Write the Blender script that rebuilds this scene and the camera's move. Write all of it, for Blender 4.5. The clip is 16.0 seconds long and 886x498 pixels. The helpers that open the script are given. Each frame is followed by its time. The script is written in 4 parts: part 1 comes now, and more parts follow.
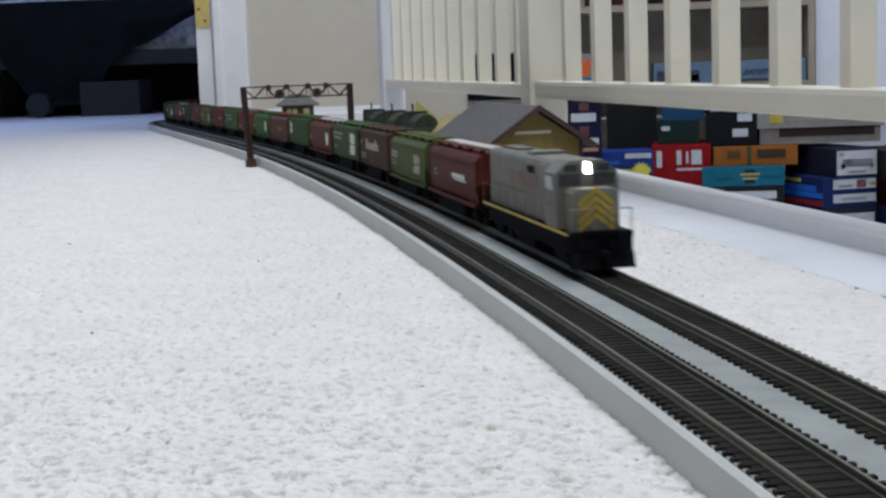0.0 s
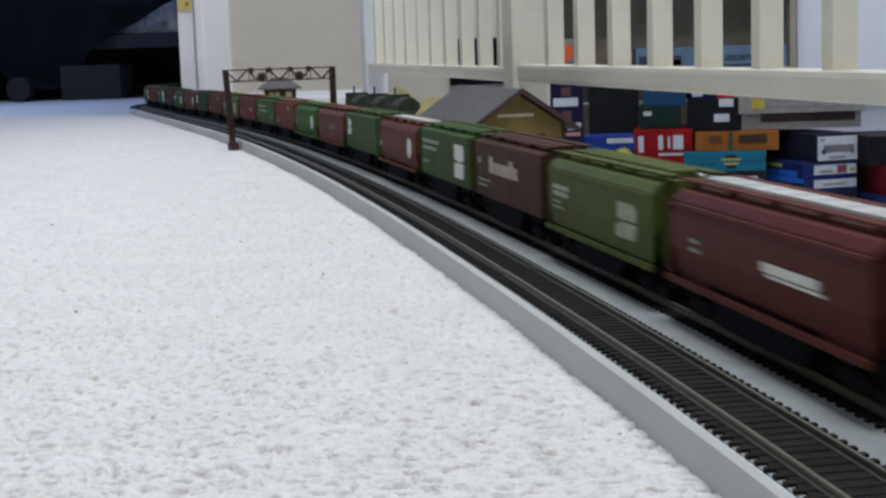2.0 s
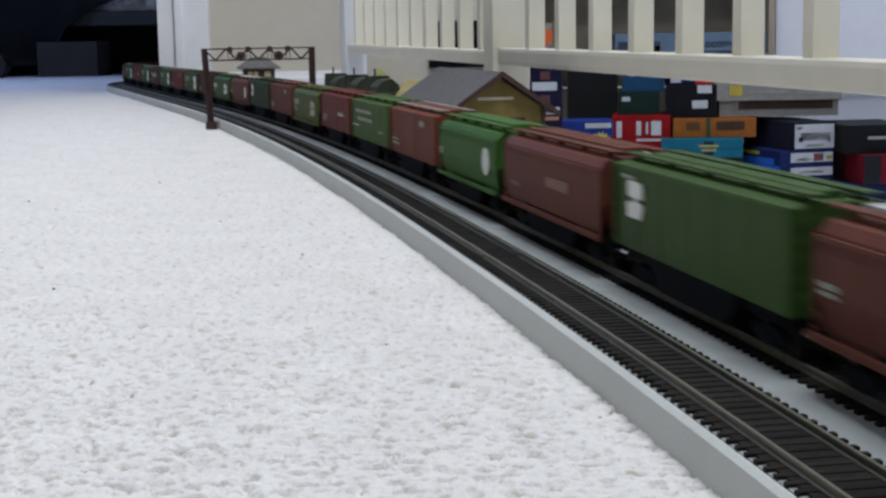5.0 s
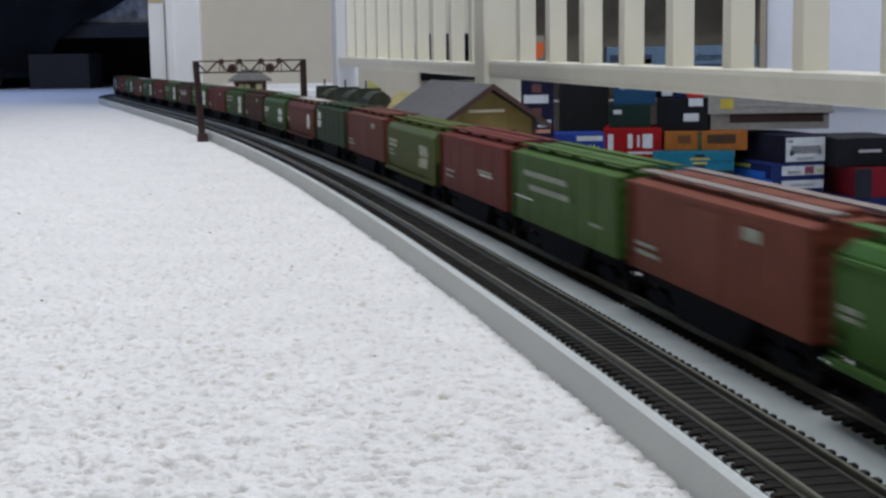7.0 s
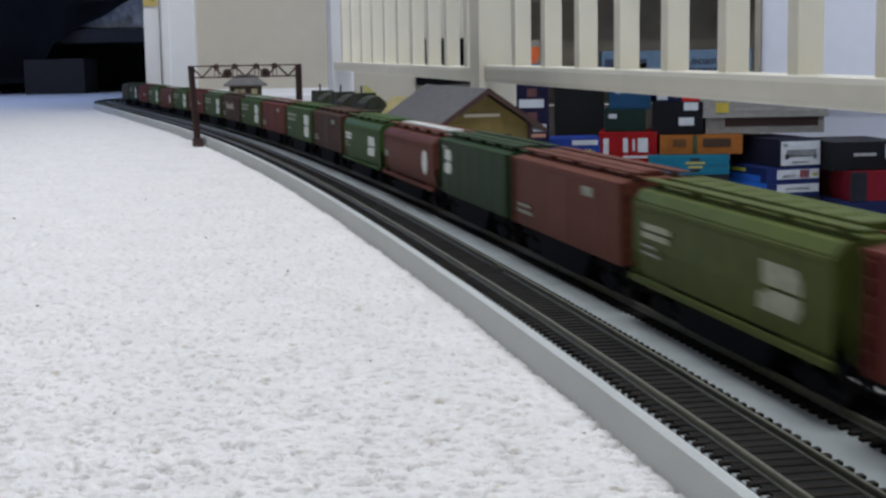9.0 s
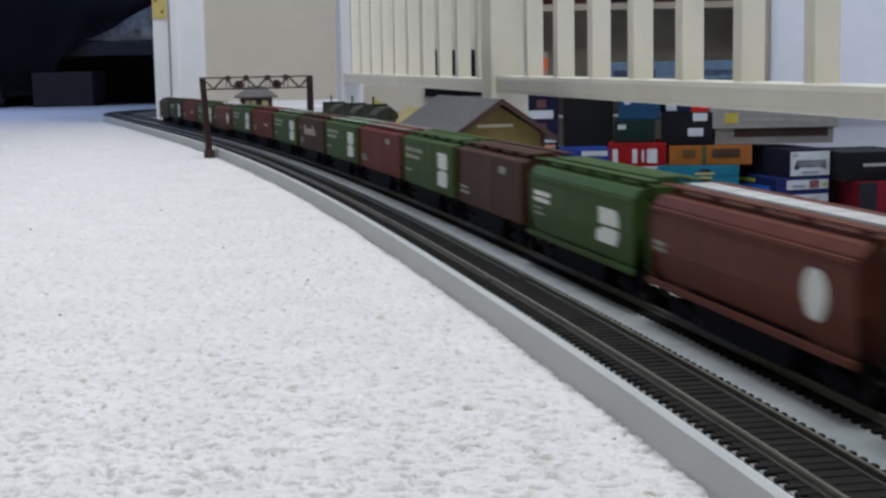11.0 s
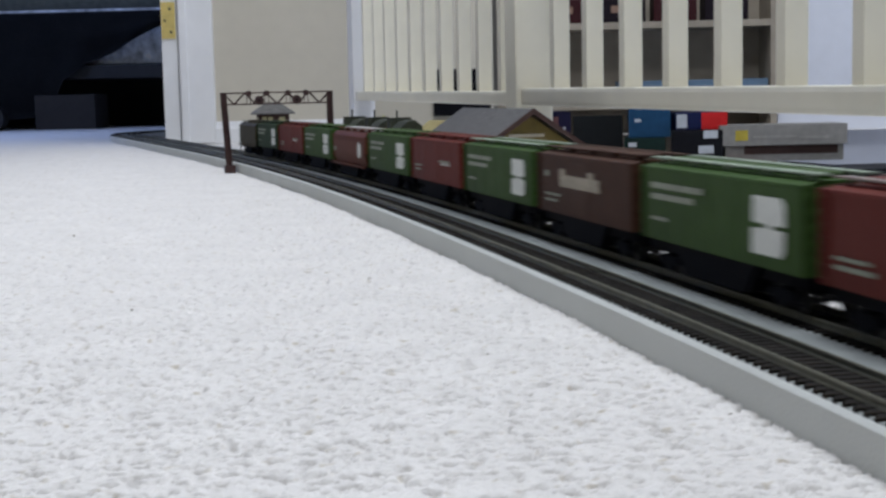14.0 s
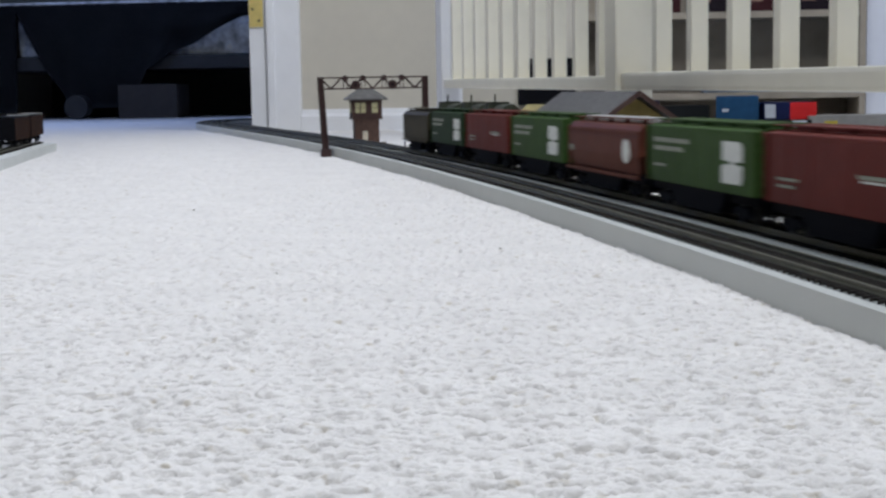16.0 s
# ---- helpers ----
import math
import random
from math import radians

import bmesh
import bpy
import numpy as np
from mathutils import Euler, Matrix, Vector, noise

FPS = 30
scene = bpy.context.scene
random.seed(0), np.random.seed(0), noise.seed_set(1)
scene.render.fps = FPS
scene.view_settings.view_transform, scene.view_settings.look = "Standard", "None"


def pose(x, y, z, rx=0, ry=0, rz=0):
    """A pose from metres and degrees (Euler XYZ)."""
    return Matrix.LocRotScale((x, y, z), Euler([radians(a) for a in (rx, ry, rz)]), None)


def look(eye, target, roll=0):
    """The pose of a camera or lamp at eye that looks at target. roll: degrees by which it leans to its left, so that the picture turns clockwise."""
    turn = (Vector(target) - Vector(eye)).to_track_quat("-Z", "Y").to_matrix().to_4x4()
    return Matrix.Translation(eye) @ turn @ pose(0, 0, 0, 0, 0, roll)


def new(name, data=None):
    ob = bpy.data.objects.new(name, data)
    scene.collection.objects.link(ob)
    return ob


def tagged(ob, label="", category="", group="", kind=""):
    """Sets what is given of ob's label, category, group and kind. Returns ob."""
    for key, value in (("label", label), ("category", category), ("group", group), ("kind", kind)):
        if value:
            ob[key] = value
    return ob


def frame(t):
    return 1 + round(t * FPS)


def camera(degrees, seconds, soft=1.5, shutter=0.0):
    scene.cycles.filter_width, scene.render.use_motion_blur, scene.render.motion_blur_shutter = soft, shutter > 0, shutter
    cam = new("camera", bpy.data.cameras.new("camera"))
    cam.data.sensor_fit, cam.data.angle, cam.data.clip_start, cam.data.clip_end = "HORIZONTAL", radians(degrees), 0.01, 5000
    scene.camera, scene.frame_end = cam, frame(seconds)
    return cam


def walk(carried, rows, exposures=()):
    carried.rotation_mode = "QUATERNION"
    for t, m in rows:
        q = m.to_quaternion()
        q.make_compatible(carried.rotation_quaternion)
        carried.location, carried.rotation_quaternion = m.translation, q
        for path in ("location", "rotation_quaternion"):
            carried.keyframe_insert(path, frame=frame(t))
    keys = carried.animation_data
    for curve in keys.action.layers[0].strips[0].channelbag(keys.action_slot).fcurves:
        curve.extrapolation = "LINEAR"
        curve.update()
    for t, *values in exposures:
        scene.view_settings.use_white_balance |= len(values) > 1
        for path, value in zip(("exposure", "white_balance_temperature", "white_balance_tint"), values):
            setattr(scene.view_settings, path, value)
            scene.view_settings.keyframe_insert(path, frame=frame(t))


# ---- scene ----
cam = camera(34.0, 16.0, soft=2.6, shutter=1.0)
PATH = [
    (0, (0.015, 0.045, 0.124), (-0.142, 2.024, -0.117), -2.1),
    (0.5, (0.017, 0.042, 0.123), (-0.137, 2.021, -0.12), -2.0),
    (1, (0.016, 0.041, 0.122), (-0.132, 2.02, -0.126), -2.1),
    (1.5, (0.015, 0.041, 0.121), (-0.126, 2.021, -0.129), -2.1),
    (2, (0.014, 0.042, 0.121), (-0.118, 2.02, -0.14), -1.9),
    (2.5, (0.012, 0.043, 0.12), (-0.11, 2.021, -0.149), -1.8),
    (3, (0.01, 0.042, 0.12), (-0.104, 2.019, -0.16), -1.7),
    (3.5, (0.011, 0.043, 0.12), (-0.099, 2.019, -0.168), -1.6),
    (4, (0.011, 0.042, 0.121), (-0.095, 2.018, -0.169), -1.2),
    (6.5, (0.013, 0.043, 0.12), (-0.081, 2.022, -0.151), -0.9),
    (7, (0.013, 0.043, 0.12), (-0.075, 2.023, -0.148), -0.9),
    (7.5, (0.013, 0.043, 0.119), (-0.071, 2.023, -0.148), -1.0),
    (8, (0.013, 0.043, 0.119), (-0.071, 2.023, -0.149), -1.1),
    (8.5, (0.013, 0.042, 0.119), (-0.07, 2.022, -0.147), -1.0),
    (9, (0.013, 0.043, 0.12), (-0.069, 2.024, -0.142), -1.0),
    (11.5, (0.003, 0.041, 0.117), (-0.089, 2.025, -0.12), -1.2),
    (12, (0.0, 0.042, 0.115), (-0.091, 2.027, -0.112), -1.3),
    (12.5, (-0.008, 0.04, 0.113), (-0.097, 2.026, -0.107), -1.4),
    (13, (-0.016, 0.04, 0.109), (-0.099, 2.027, -0.103), -1.5),
    (13.5, (-0.024, 0.038, 0.107), (-0.106, 2.026, -0.105), -1.3),
    (14, (-0.034, 0.036, 0.104), (-0.114, 2.023, -0.107), -1.3),
    (14.5, (-0.047, 0.034, 0.097), (-0.172, 2.019, -0.113), -1.4),
    (15, (-0.056, 0.029, 0.095), (-0.208, 2.012, -0.114), -1.3),
    (15.5, (-0.063, 0.023, 0.093), (-0.225, 2.005, -0.12), -1.4),
    (16, (-0.07, 0.022, 0.092), (-0.244, 2.003, -0.125), -1.0),
]
walk(cam, [(t, look(eye, target, roll)) for t, eye, target, roll in PATH])

# ---- light ----
world = bpy.data.worlds.new("world")
scene.world = world
world.use_nodes = True
world.node_tree.nodes["Background"].inputs[0].default_value = (0.6, 0.7, 0.9, 1)
world.node_tree.nodes["Background"].inputs[1].default_value = 0.01


def lamp(name, at, aim, size, watts, colour):
    data = bpy.data.lights.new(name, "AREA")
    data.shape, data.size, data.energy, data.color = "DISK", size, watts, colour
    ob = new(name, data)
    ob.matrix_world = look(at, aim)
    return ob


COOL = (0.85, 0.905, 1.0)
# Both hang out of view; the one at y 2.3 is an added fill.
lamp("overhead_light", (0.20, 2.3, 2.32), (0.20, 2.301, 0), 0.9, 26, COOL)
lamp("overhead_light", (0.15, 0.30, 2.32), (0.15, 0.301, 0), 0.9, 28.5, COOL)
# Unseen fill over the stairs, added to light the lower floor.
lamp("stair_fill_light", (1.5, 2.4, 2.32), (1.5, 2.401, 0), 0.5, 5, COOL)
# Unseen blue source, added for the bluish light on the far carpet.
lamp("far_room_blue_light", (-2.3, 4.9, 1.5), (-1.35, 4.25, 0), 0.4, 13, (0.34, 0.50, 1.0))
scene.view_settings.exposure = 0.42


# ---- materials ----
def mat(name, colour, rough=0.6, metal=0.0, scale=40.0, vary=0.12, bump=0.0, bump_scale=None, stain=0.1, spec=0.5, per_object=0.0):
    m = bpy.data.materials.new(name)
    m.use_nodes = True
    nt = m.node_tree
    b = nt.nodes["Principled BSDF"]
    co = nt.nodes.new("ShaderNodeTexCoord")
    fine, wide = nt.nodes.new("ShaderNodeTexNoise"), nt.nodes.new("ShaderNodeTexNoise")
    fine.inputs["Scale"].default_value, fine.inputs["Detail"].default_value = scale, 5
    wide.inputs["Scale"].default_value, wide.inputs["Detail"].default_value = scale * 0.12, 3
    for q in (fine, wide):
        nt.links.new(co.outputs["Object"], q.inputs["Vector"])

    def shade(source, amount, colour_in):
        r = nt.nodes.new("ShaderNodeMapRange")
        r.inputs[1].default_value, r.inputs[2].default_value = 0.25, 0.75
        r.inputs[3].default_value, r.inputs[4].default_value = 1 - amount, 1 + amount
        nt.links.new(source, r.inputs[0])
        x = nt.nodes.new("ShaderNodeVectorMath")
        x.operation = "SCALE"
        if isinstance(colour_in, tuple):
            x.inputs[0].default_value = colour_in
        else:
            nt.links.new(colour_in, x.inputs[0])
        nt.links.new(r.outputs[0], x.inputs["Scale"])
        return x.outputs[0]

    c = shade(fine.outputs["Fac"], vary, tuple(colour))
    c = shade(wide.outputs["Fac"], stain, c)
    if per_object:
        info = nt.nodes.new("ShaderNodeObjectInfo")
        c = shade(info.outputs["Random"], per_object, c)
    nt.links.new(c, b.inputs["Base Color"])
    b.inputs["Roughness"].default_value, b.inputs["Metallic"].default_value = rough, metal
    b.inputs["Specular IOR Level"].default_value = spec
    r = nt.nodes.new("ShaderNodeMapRange")
    r.inputs[3].default_value, r.inputs[4].default_value = max(0.03, rough - 0.12), min(1, rough + 0.12)
    nt.links.new(wide.outputs["Fac"], r.inputs[0])
    nt.links.new(r.outputs[0], b.inputs["Roughness"])
    if bump:
        bn, n2 = nt.nodes.new("ShaderNodeBump"), nt.nodes.new("ShaderNodeTexNoise")
        n2.inputs["Scale"].default_value, n2.inputs["Detail"].default_value = bump_scale or scale, 6
        nt.links.new(co.outputs["Object"], n2.inputs["Vector"])
        bn.inputs["Strength"].default_value, bn.inputs["Distance"].default_value = bump, 0.002
        nt.links.new(n2.outputs["Fac"], bn.inputs["Height"])
        nt.links.new(bn.outputs["Normal"], b.inputs["Normal"])
    return m


def glow(name, colour, strength):
    m = mat(name, colour)
    b = m.node_tree.nodes["Principled BSDF"]
    b.inputs["Emission Color"].default_value = (*colour, 1)
    b.inputs["Emission Strength"].default_value = strength
    return m


CARPET = mat("carpet_pile", (0.745, 0.72, 0.69), 0.95, scale=200, vary=0.05, bump=0.45, bump_scale=900, stain=0.05, spec=0.1)


def flecks(m, colour, scale, low, high):
    """Scatters small flecks of another yarn colour over a material."""
    nt = m.node_tree
    b = nt.nodes["Principled BSDF"]
    old = b.inputs["Base Color"].links[0].from_socket
    n, r, x = nt.nodes.new("ShaderNodeTexNoise"), nt.nodes.new("ShaderNodeMapRange"), nt.nodes.new("ShaderNodeMix")
    co = nt.nodes.new("ShaderNodeTexCoord")
    nt.links.new(co.outputs["Object"], n.inputs["Vector"])
    n.inputs["Scale"].default_value, n.inputs["Detail"].default_value = scale, 2
    r.inputs[1].default_value, r.inputs[2].default_value = low, high
    nt.links.new(n.outputs["Fac"], r.inputs[0])
    x.data_type = "RGBA"
    nt.links.new(r.outputs[0], x.inputs[0])
    nt.links.new(old, x.inputs[6])
    x.inputs[7].default_value = (*colour, 1)
    nt.links.new(x.outputs[2], b.inputs["Base Color"])


flecks(CARPET, (0.57, 0.52, 0.44), 150, 0.63, 0.75)
FOAM = mat("grey_roadbed_foam", (0.58, 0.595, 0.575), 0.85, scale=18, vary=0.04, bump=0.2, bump_scale=700, stain=0.07, spec=0.05)
# Same foam seen from above: the darker grey stands in for dimmer light.
SHADED_TOP = mat("shaded_grey_roadbed_top", (0.295, 0.313, 0.303), 0.9, scale=60, vary=0.1, bump=0.25, bump_scale=500, stain=0.16, spec=0.05)
TIE = mat("black_brown_tie_plastic", (0.019, 0.016, 0.013), 0.75, scale=300, vary=0.3, bump=0.3, bump_scale=900, per_object=0.3, spec=0.06)
WEB_SHADE = mat("dark_tie_web_shade", (0.010, 0.009, 0.008), 0.8, scale=300, vary=0.4, spec=0.15)
RAIL = mat("nickel_rail", (0.125, 0.122, 0.088), 0.5, 0.35, scale=200, vary=0.2)
WALL = mat("cream_wall_paint", (0.545, 0.505, 0.42), 0.8, scale=30, vary=0.03, bump=0.2, bump_scale=220, stain=0.03)
TRIM = mat("white_trim_paint", (0.77, 0.77, 0.78), 0.45, scale=25, vary=0.03, stain=0.04)
GATE = mat("ivory_railing_paint", (0.82, 0.775, 0.635), 0.42, scale=25, vary=0.04, stain=0.05)
LEDGE = mat("glossy_white_ledge_paint", (0.80, 0.82, 0.86), 0.35, scale=20, vary=0.04, stain=0.08)
LILAC = mat("cool_white_wall_paint", (0.66, 0.68, 0.74), 0.8, scale=30, vary=0.03, bump=0.2, bump_scale=220, stain=0.03)
TAUPE = mat("taupe_panel", (0.30, 0.26, 0.205), 0.7, scale=20, vary=0.15, stain=0.15)
BRASS = mat("brass", (0.75, 0.6, 0.22), 0.4, 0.6, scale=60)
DARKCLOTH = mat("black_cloth", (0.007, 0.008, 0.011), 0.85, scale=120, vary=0.3, bump=0.4)
# Dark wood; also blackens the unlit room's walls and the carpet-edge shadow strips.
WOOD_AND_SHADE = mat("dark_wood_and_shade", (0.018, 0.018, 0.020), 0.6, scale=30, vary=0.3)
SPECKLE = mat("grey_mottled_fabric", (0.68, 0.71, 0.75), 0.9, scale=28, vary=0.6, bump=0.8, bump_scale=60, stain=0.3)
CARD = mat("brown_cardboard", (0.032, 0.027, 0.025), 0.85, scale=40, vary=0.15)
STEEL = mat("dark_brown_steel", (0.045, 0.018, 0.016), 0.5, scale=120, vary=0.25)
BLACK = mat("matt_black_plastic", (0.006, 0.006, 0.008), 0.8, scale=120, vary=0.3, spec=0.06)
WHEEL = mat("blackened_wheel_metal", (0.014, 0.013, 0.012), 0.6, 0.3, scale=150)
WHITE = mat("white_ink", (0.72, 0.74, 0.70), 0.6, scale=200, vary=0.1)
FADED = mat("faded_white_ink", (0.26, 0.28, 0.22), 0.65, scale=300, vary=0.35)
INK = mat("worn_cream_ink", (0.42, 0.37, 0.29), 0.7, scale=350, vary=0.35)
SOFTINK = mat("worn_pale_ink", (0.33, 0.35, 0.25), 0.7, scale=300, vary=0.3)
DULL = mat("dull_brown_ink", (0.20, 0.095, 0.06), 0.7, scale=300, vary=0.3)
SHINGLE = mat("grey_roof_shingle", (0.118, 0.114, 0.110), 0.85, scale=160, vary=0.25, bump=0.4, bump_scale=400)
OCHRE = mat("ochre_clapboard", (0.215, 0.155, 0.045), 0.8, scale=90, vary=0.15)
BROWNTRIM = mat("dark_brown_trim", (0.055, 0.024, 0.018), 0.7, scale=90)
PALE = mat("pale_cream_sign", (0.62, 0.56, 0.44), 0.7, scale=90)
LGREY = mat("loco_weathered_grey", (0.150, 0.148, 0.122), 0.6, scale=70, vary=0.22, stain=0.3)
YELLOW = mat("chevron_yellow", (0.55, 0.40, 0.05), 0.55, scale=150, vary=0.15)
RUST = mat("faded_red_lettering", (0.175, 0.130, 0.102), 0.7, scale=110, vary=0.3)
GLASSY = mat("dark_cab_glass", (0.02, 0.022, 0.025), 0.12, scale=40)
LIT = glow("headlight_lens", (1.0, 0.98, 0.95), 25)

PAINT = {}


def paint(key, colour):
    if key not in PAINT:
        PAINT[key] = mat("paint_" + key, colour, 0.6, scale=70, vary=0.12, stain=0.18, bump=0.08, bump_scale=400, spec=0.1)
    return PAINT[key]


GREEN, DKGREEN, OLIVE = (0.043, 0.085, 0.021), (0.020, 0.042, 0.015), (0.076, 0.097, 0.022)
BRIGHT, RED, BROWN = (0.050, 0.125, 0.024), (0.130, 0.025, 0.018), (0.125, 0.040, 0.025)
DKBROWN, MUD = (0.062, 0.028, 0.017), (0.054, 0.045, 0.026)


# ---- mesh helpers ----
def bm_box(bm, x0, x1, y0, y1, z0, z1, bevel=0.0):
    m = Matrix.LocRotScale(((x0 + x1) / 2, (y0 + y1) / 2, (z0 + z1) / 2), None, (abs(x1 - x0), abs(y1 - y0), abs(z1 - z0)))
    made = bmesh.ops.create_cube(bm, size=1, matrix=m)
    if bevel:
        edges = list({e for v in made["verts"] for e in v.link_edges})
        bmesh.ops.bevel(bm, geom=edges, offset=bevel, segments=2, affect="EDGES", profile=0.7)
    return bm


def box(x0, x1, y0, y1, z0, z1, bevel=0.0):
    return bm_box(bmesh.new(), x0, x1, y0, y1, z0, z1, bevel)


def bm_tube(bm, a, b, r, r2=None, seg=10):
    a, b = Vector(a), Vector(b)
    m = Matrix.Translation((a + b) / 2) @ (b - a).to_track_quat("Z", "Y").to_matrix().to_4x4()
    bmesh.ops.create_cone(bm, cap_ends=True, segments=seg, radius1=r, radius2=r if r2 is None else r2, depth=(b - a).length, matrix=m)
    return bm


def tube(a, b, r, r2=None, seg=10):
    return bm_tube(bmesh.new(), a, b, r, r2, seg)


def bm_prism(bm, profile, x0, x1, axis="x"):
    """Extrudes a closed profile of (y, z) pairs from x0 to x1, or of (x, z) pairs along y."""
    def p(u, v, w):
        return (w, u, v) if axis == "x" else (u, w, v)
    a = [bm.verts.new(p(u, v, x0)) for u, v in profile]
    b = [bm.verts.new(p(u, v, x1)) for u, v in profile]
    k = len(profile)
    bm.faces.new(a)
    bm.faces.new(b[::-1])
    for i in range(k):
        bm.faces.new((a[i], b[i], b[(i + 1) % k], a[(i + 1) % k]))
    bmesh.ops.recalc_face_normals(bm, faces=bm.faces[:])
    return bm


def prism(profile, x0, x1, axis="x"):
    return bm_prism(bmesh.new(), profile, x0, x1, axis)


def mesh_of(name, bm, material, smooth=False):
    me = bpy.data.meshes.new(name)
    bm.to_mesh(me)
    bm.free()
    me.materials.append(material)
    if smooth:
        for q in me.polygons:
            q.use_smooth = True
    return me


def part(name, bm, material, parent, label="", smooth=False):
    ob = new(name, mesh_of(name, bm, material, smooth))
    ob.parent = parent
    if label:
        tagged(ob, label)
    return ob


def thing(name, label, category, at=None, group="", kind=""):
    ob = tagged(new(name), label, category, group, kind)
    if at is not None:
        ob.matrix_basis = at
    return ob


def solid(name, bm, material, label, category="", kind="", group="", at=None, smooth=False):
    ob = tagged(new(name, mesh_of(name, bm, material, smooth)), label, category, group, kind)
    if at is not None:
        ob.matrix_basis = at
    return ob


# ---- the line of the track ----
P0, D = np.array([0.044, 0.514]), np.array([-0.2421, 0.9703])
N = np.array([D[1], -D[0]])
S_BEND, S_LINE, S_LOOP, R_LOOP, CURV = 0.3, 2.2, 3.6, 0.64, 0.030
S_NEAR, CURV_NEAR = 0.2, 0.045
TOP = 0.0143
RAILTOP = 0.0186


def ref(s):
    """Left foot of the roadbed at s metres up the line: place, heading."""
    if s <= S_BEND:
        q = min(max(S_NEAR - s, 0.0), 0.5)
        e, slope = -CURV_NEAR * q * q, 2 * CURV_NEAR * q
        e -= slope * max(0.0, S_NEAR - s - 0.5)
        h = D + slope * N
        return P0 + D * s + N * e, h / np.linalg.norm(h)
    q = min(s, S_LINE) - S_BEND
    e, slope = -CURV * q * q, -2 * CURV * q
    h = D + slope * N
    h = h / np.linalg.norm(h)
    if s <= S_LINE:
        return P0 + D * s + N * e, h
    p = P0 + D * S_LINE + N * e
    if s <= S_LOOP:
        return p + h * (s - S_LINE), h
    p = p + h * (S_LOOP - S_LINE)
    right = np.array([h[1], -h[0]])
    a = min((s - S_LOOP) / R_LOOP, 3.3)
    place = p + right * R_LOOP * (1 - math.cos(a)) + h * R_LOOP * math.sin(a)
    head = h * math.cos(a) + right * math.sin(a)
    return place + head * max(0, s - S_LOOP - 3.3 * R_LOOP), head


def line(s, off):
    p, h = ref(s)
    return p + np.array([h[1], -h[0]]) * off


NEAR_OFF, FAR_OFF = 0.0172, 0.0622
LINES = [-4.8 + 0.3 * i for i in range(16)] + [-0.2 + 0.1 * i for i in range(20)] + [1.85 + 0.06 * i for i in range(70)]


def sweep(profile, s_list):
    """A strip along the line: profile of (offset, z) pairs, closed."""
    bm = bmesh.new()
    rings = []
    for s in s_list:
        p, h = ref(s)
        r = np.array([h[1], -h[0]])
        rings.append([bm.verts.new((*(p + r * o), z)) for o, z in profile])
    k = len(profile)
    for a, b in zip(rings, rings[1:]):
        for i in range(k):
            bm.faces.new((a[i], a[(i + 1) % k], b[(i + 1) % k], b[i]))
    bm.faces.new(rings[0])
    bm.faces.new(rings[-1][::-1])
    bmesh.ops.recalc_face_normals(bm, faces=bm.faces[:])
    return bm


def side(x, y):
    return (x - P0[0]) * N[0] + (y - P0[1]) * N[1]


# ---- carpet ----
YW = 3.6
def tufts(x, y, cell, seed):
    """Height from 0 to 1 of a pile of round tufts about one cell wide."""
    u, v = x / cell, y / cell
    iu, iv = np.floor(u), np.floor(v)
    best = np.full(x.shape, 9.0)
    tall = np.zeros(x.shape)
    for a in (-1, 0, 1):
        for b in (-1, 0, 1):
            cu, cv = iu + a, iv + b
            h1 = np.sin(cu * 127.1 + cv * 311.7 + seed) * 43758.5453
            h2 = np.sin(cu * 269.5 + cv * 183.3 + seed) * 43758.5453
            h1, h2 = h1 - np.floor(h1), h2 - np.floor(h2)
            dist = (u - cu - 0.1 - 0.8 * h1) ** 2 + (v - cv - 0.1 - 0.8 * h2) ** 2
            closer = dist < best
            best = np.where(closer, dist, best)
            tall = np.where(closer, h1 * 0.5 + h2 * 0.5, tall)
    dome = np.sqrt(np.clip(1 - best * 0.95, 0, 1))
    return dome * np.where(tall < 0.2, 0.25, 0.8 + 0.2 * tall) + 0.12 * tall


def pits(x, y, cell, seed):
    """Sparse small hollows between the tufts."""
    u, v = x / cell, y / cell
    iu, iv = np.floor(u), np.floor(v)
    deep = np.zeros(x.shape)
    for a in (-1, 0, 1):
        for b in (-1, 0, 1):
            cu, cv = iu + a, iv + b
            h1 = np.sin(cu * 127.1 + cv * 311.7 + seed) * 43758.5453
            h2 = np.sin(cu * 269.5 + cv * 183.3 + seed) * 43758.5453
            h3 = np.sin(cu * 419.2 + cv * 371.9 + seed) * 43758.5453
            h1, h2, h3 = h1 - np.floor(h1), h2 - np.floor(h2), h3 - np.floor(h3)
            dist = ((u - cu - h1) / 1.5) ** 2 + (v - cv - h2) ** 2
            deep = np.maximum(deep, np.clip(1.7 * np.exp(-dist / (0.018 + 0.022 * h3)) - 0.35, 0, 1) * (h3 > 0.42))
    return deep


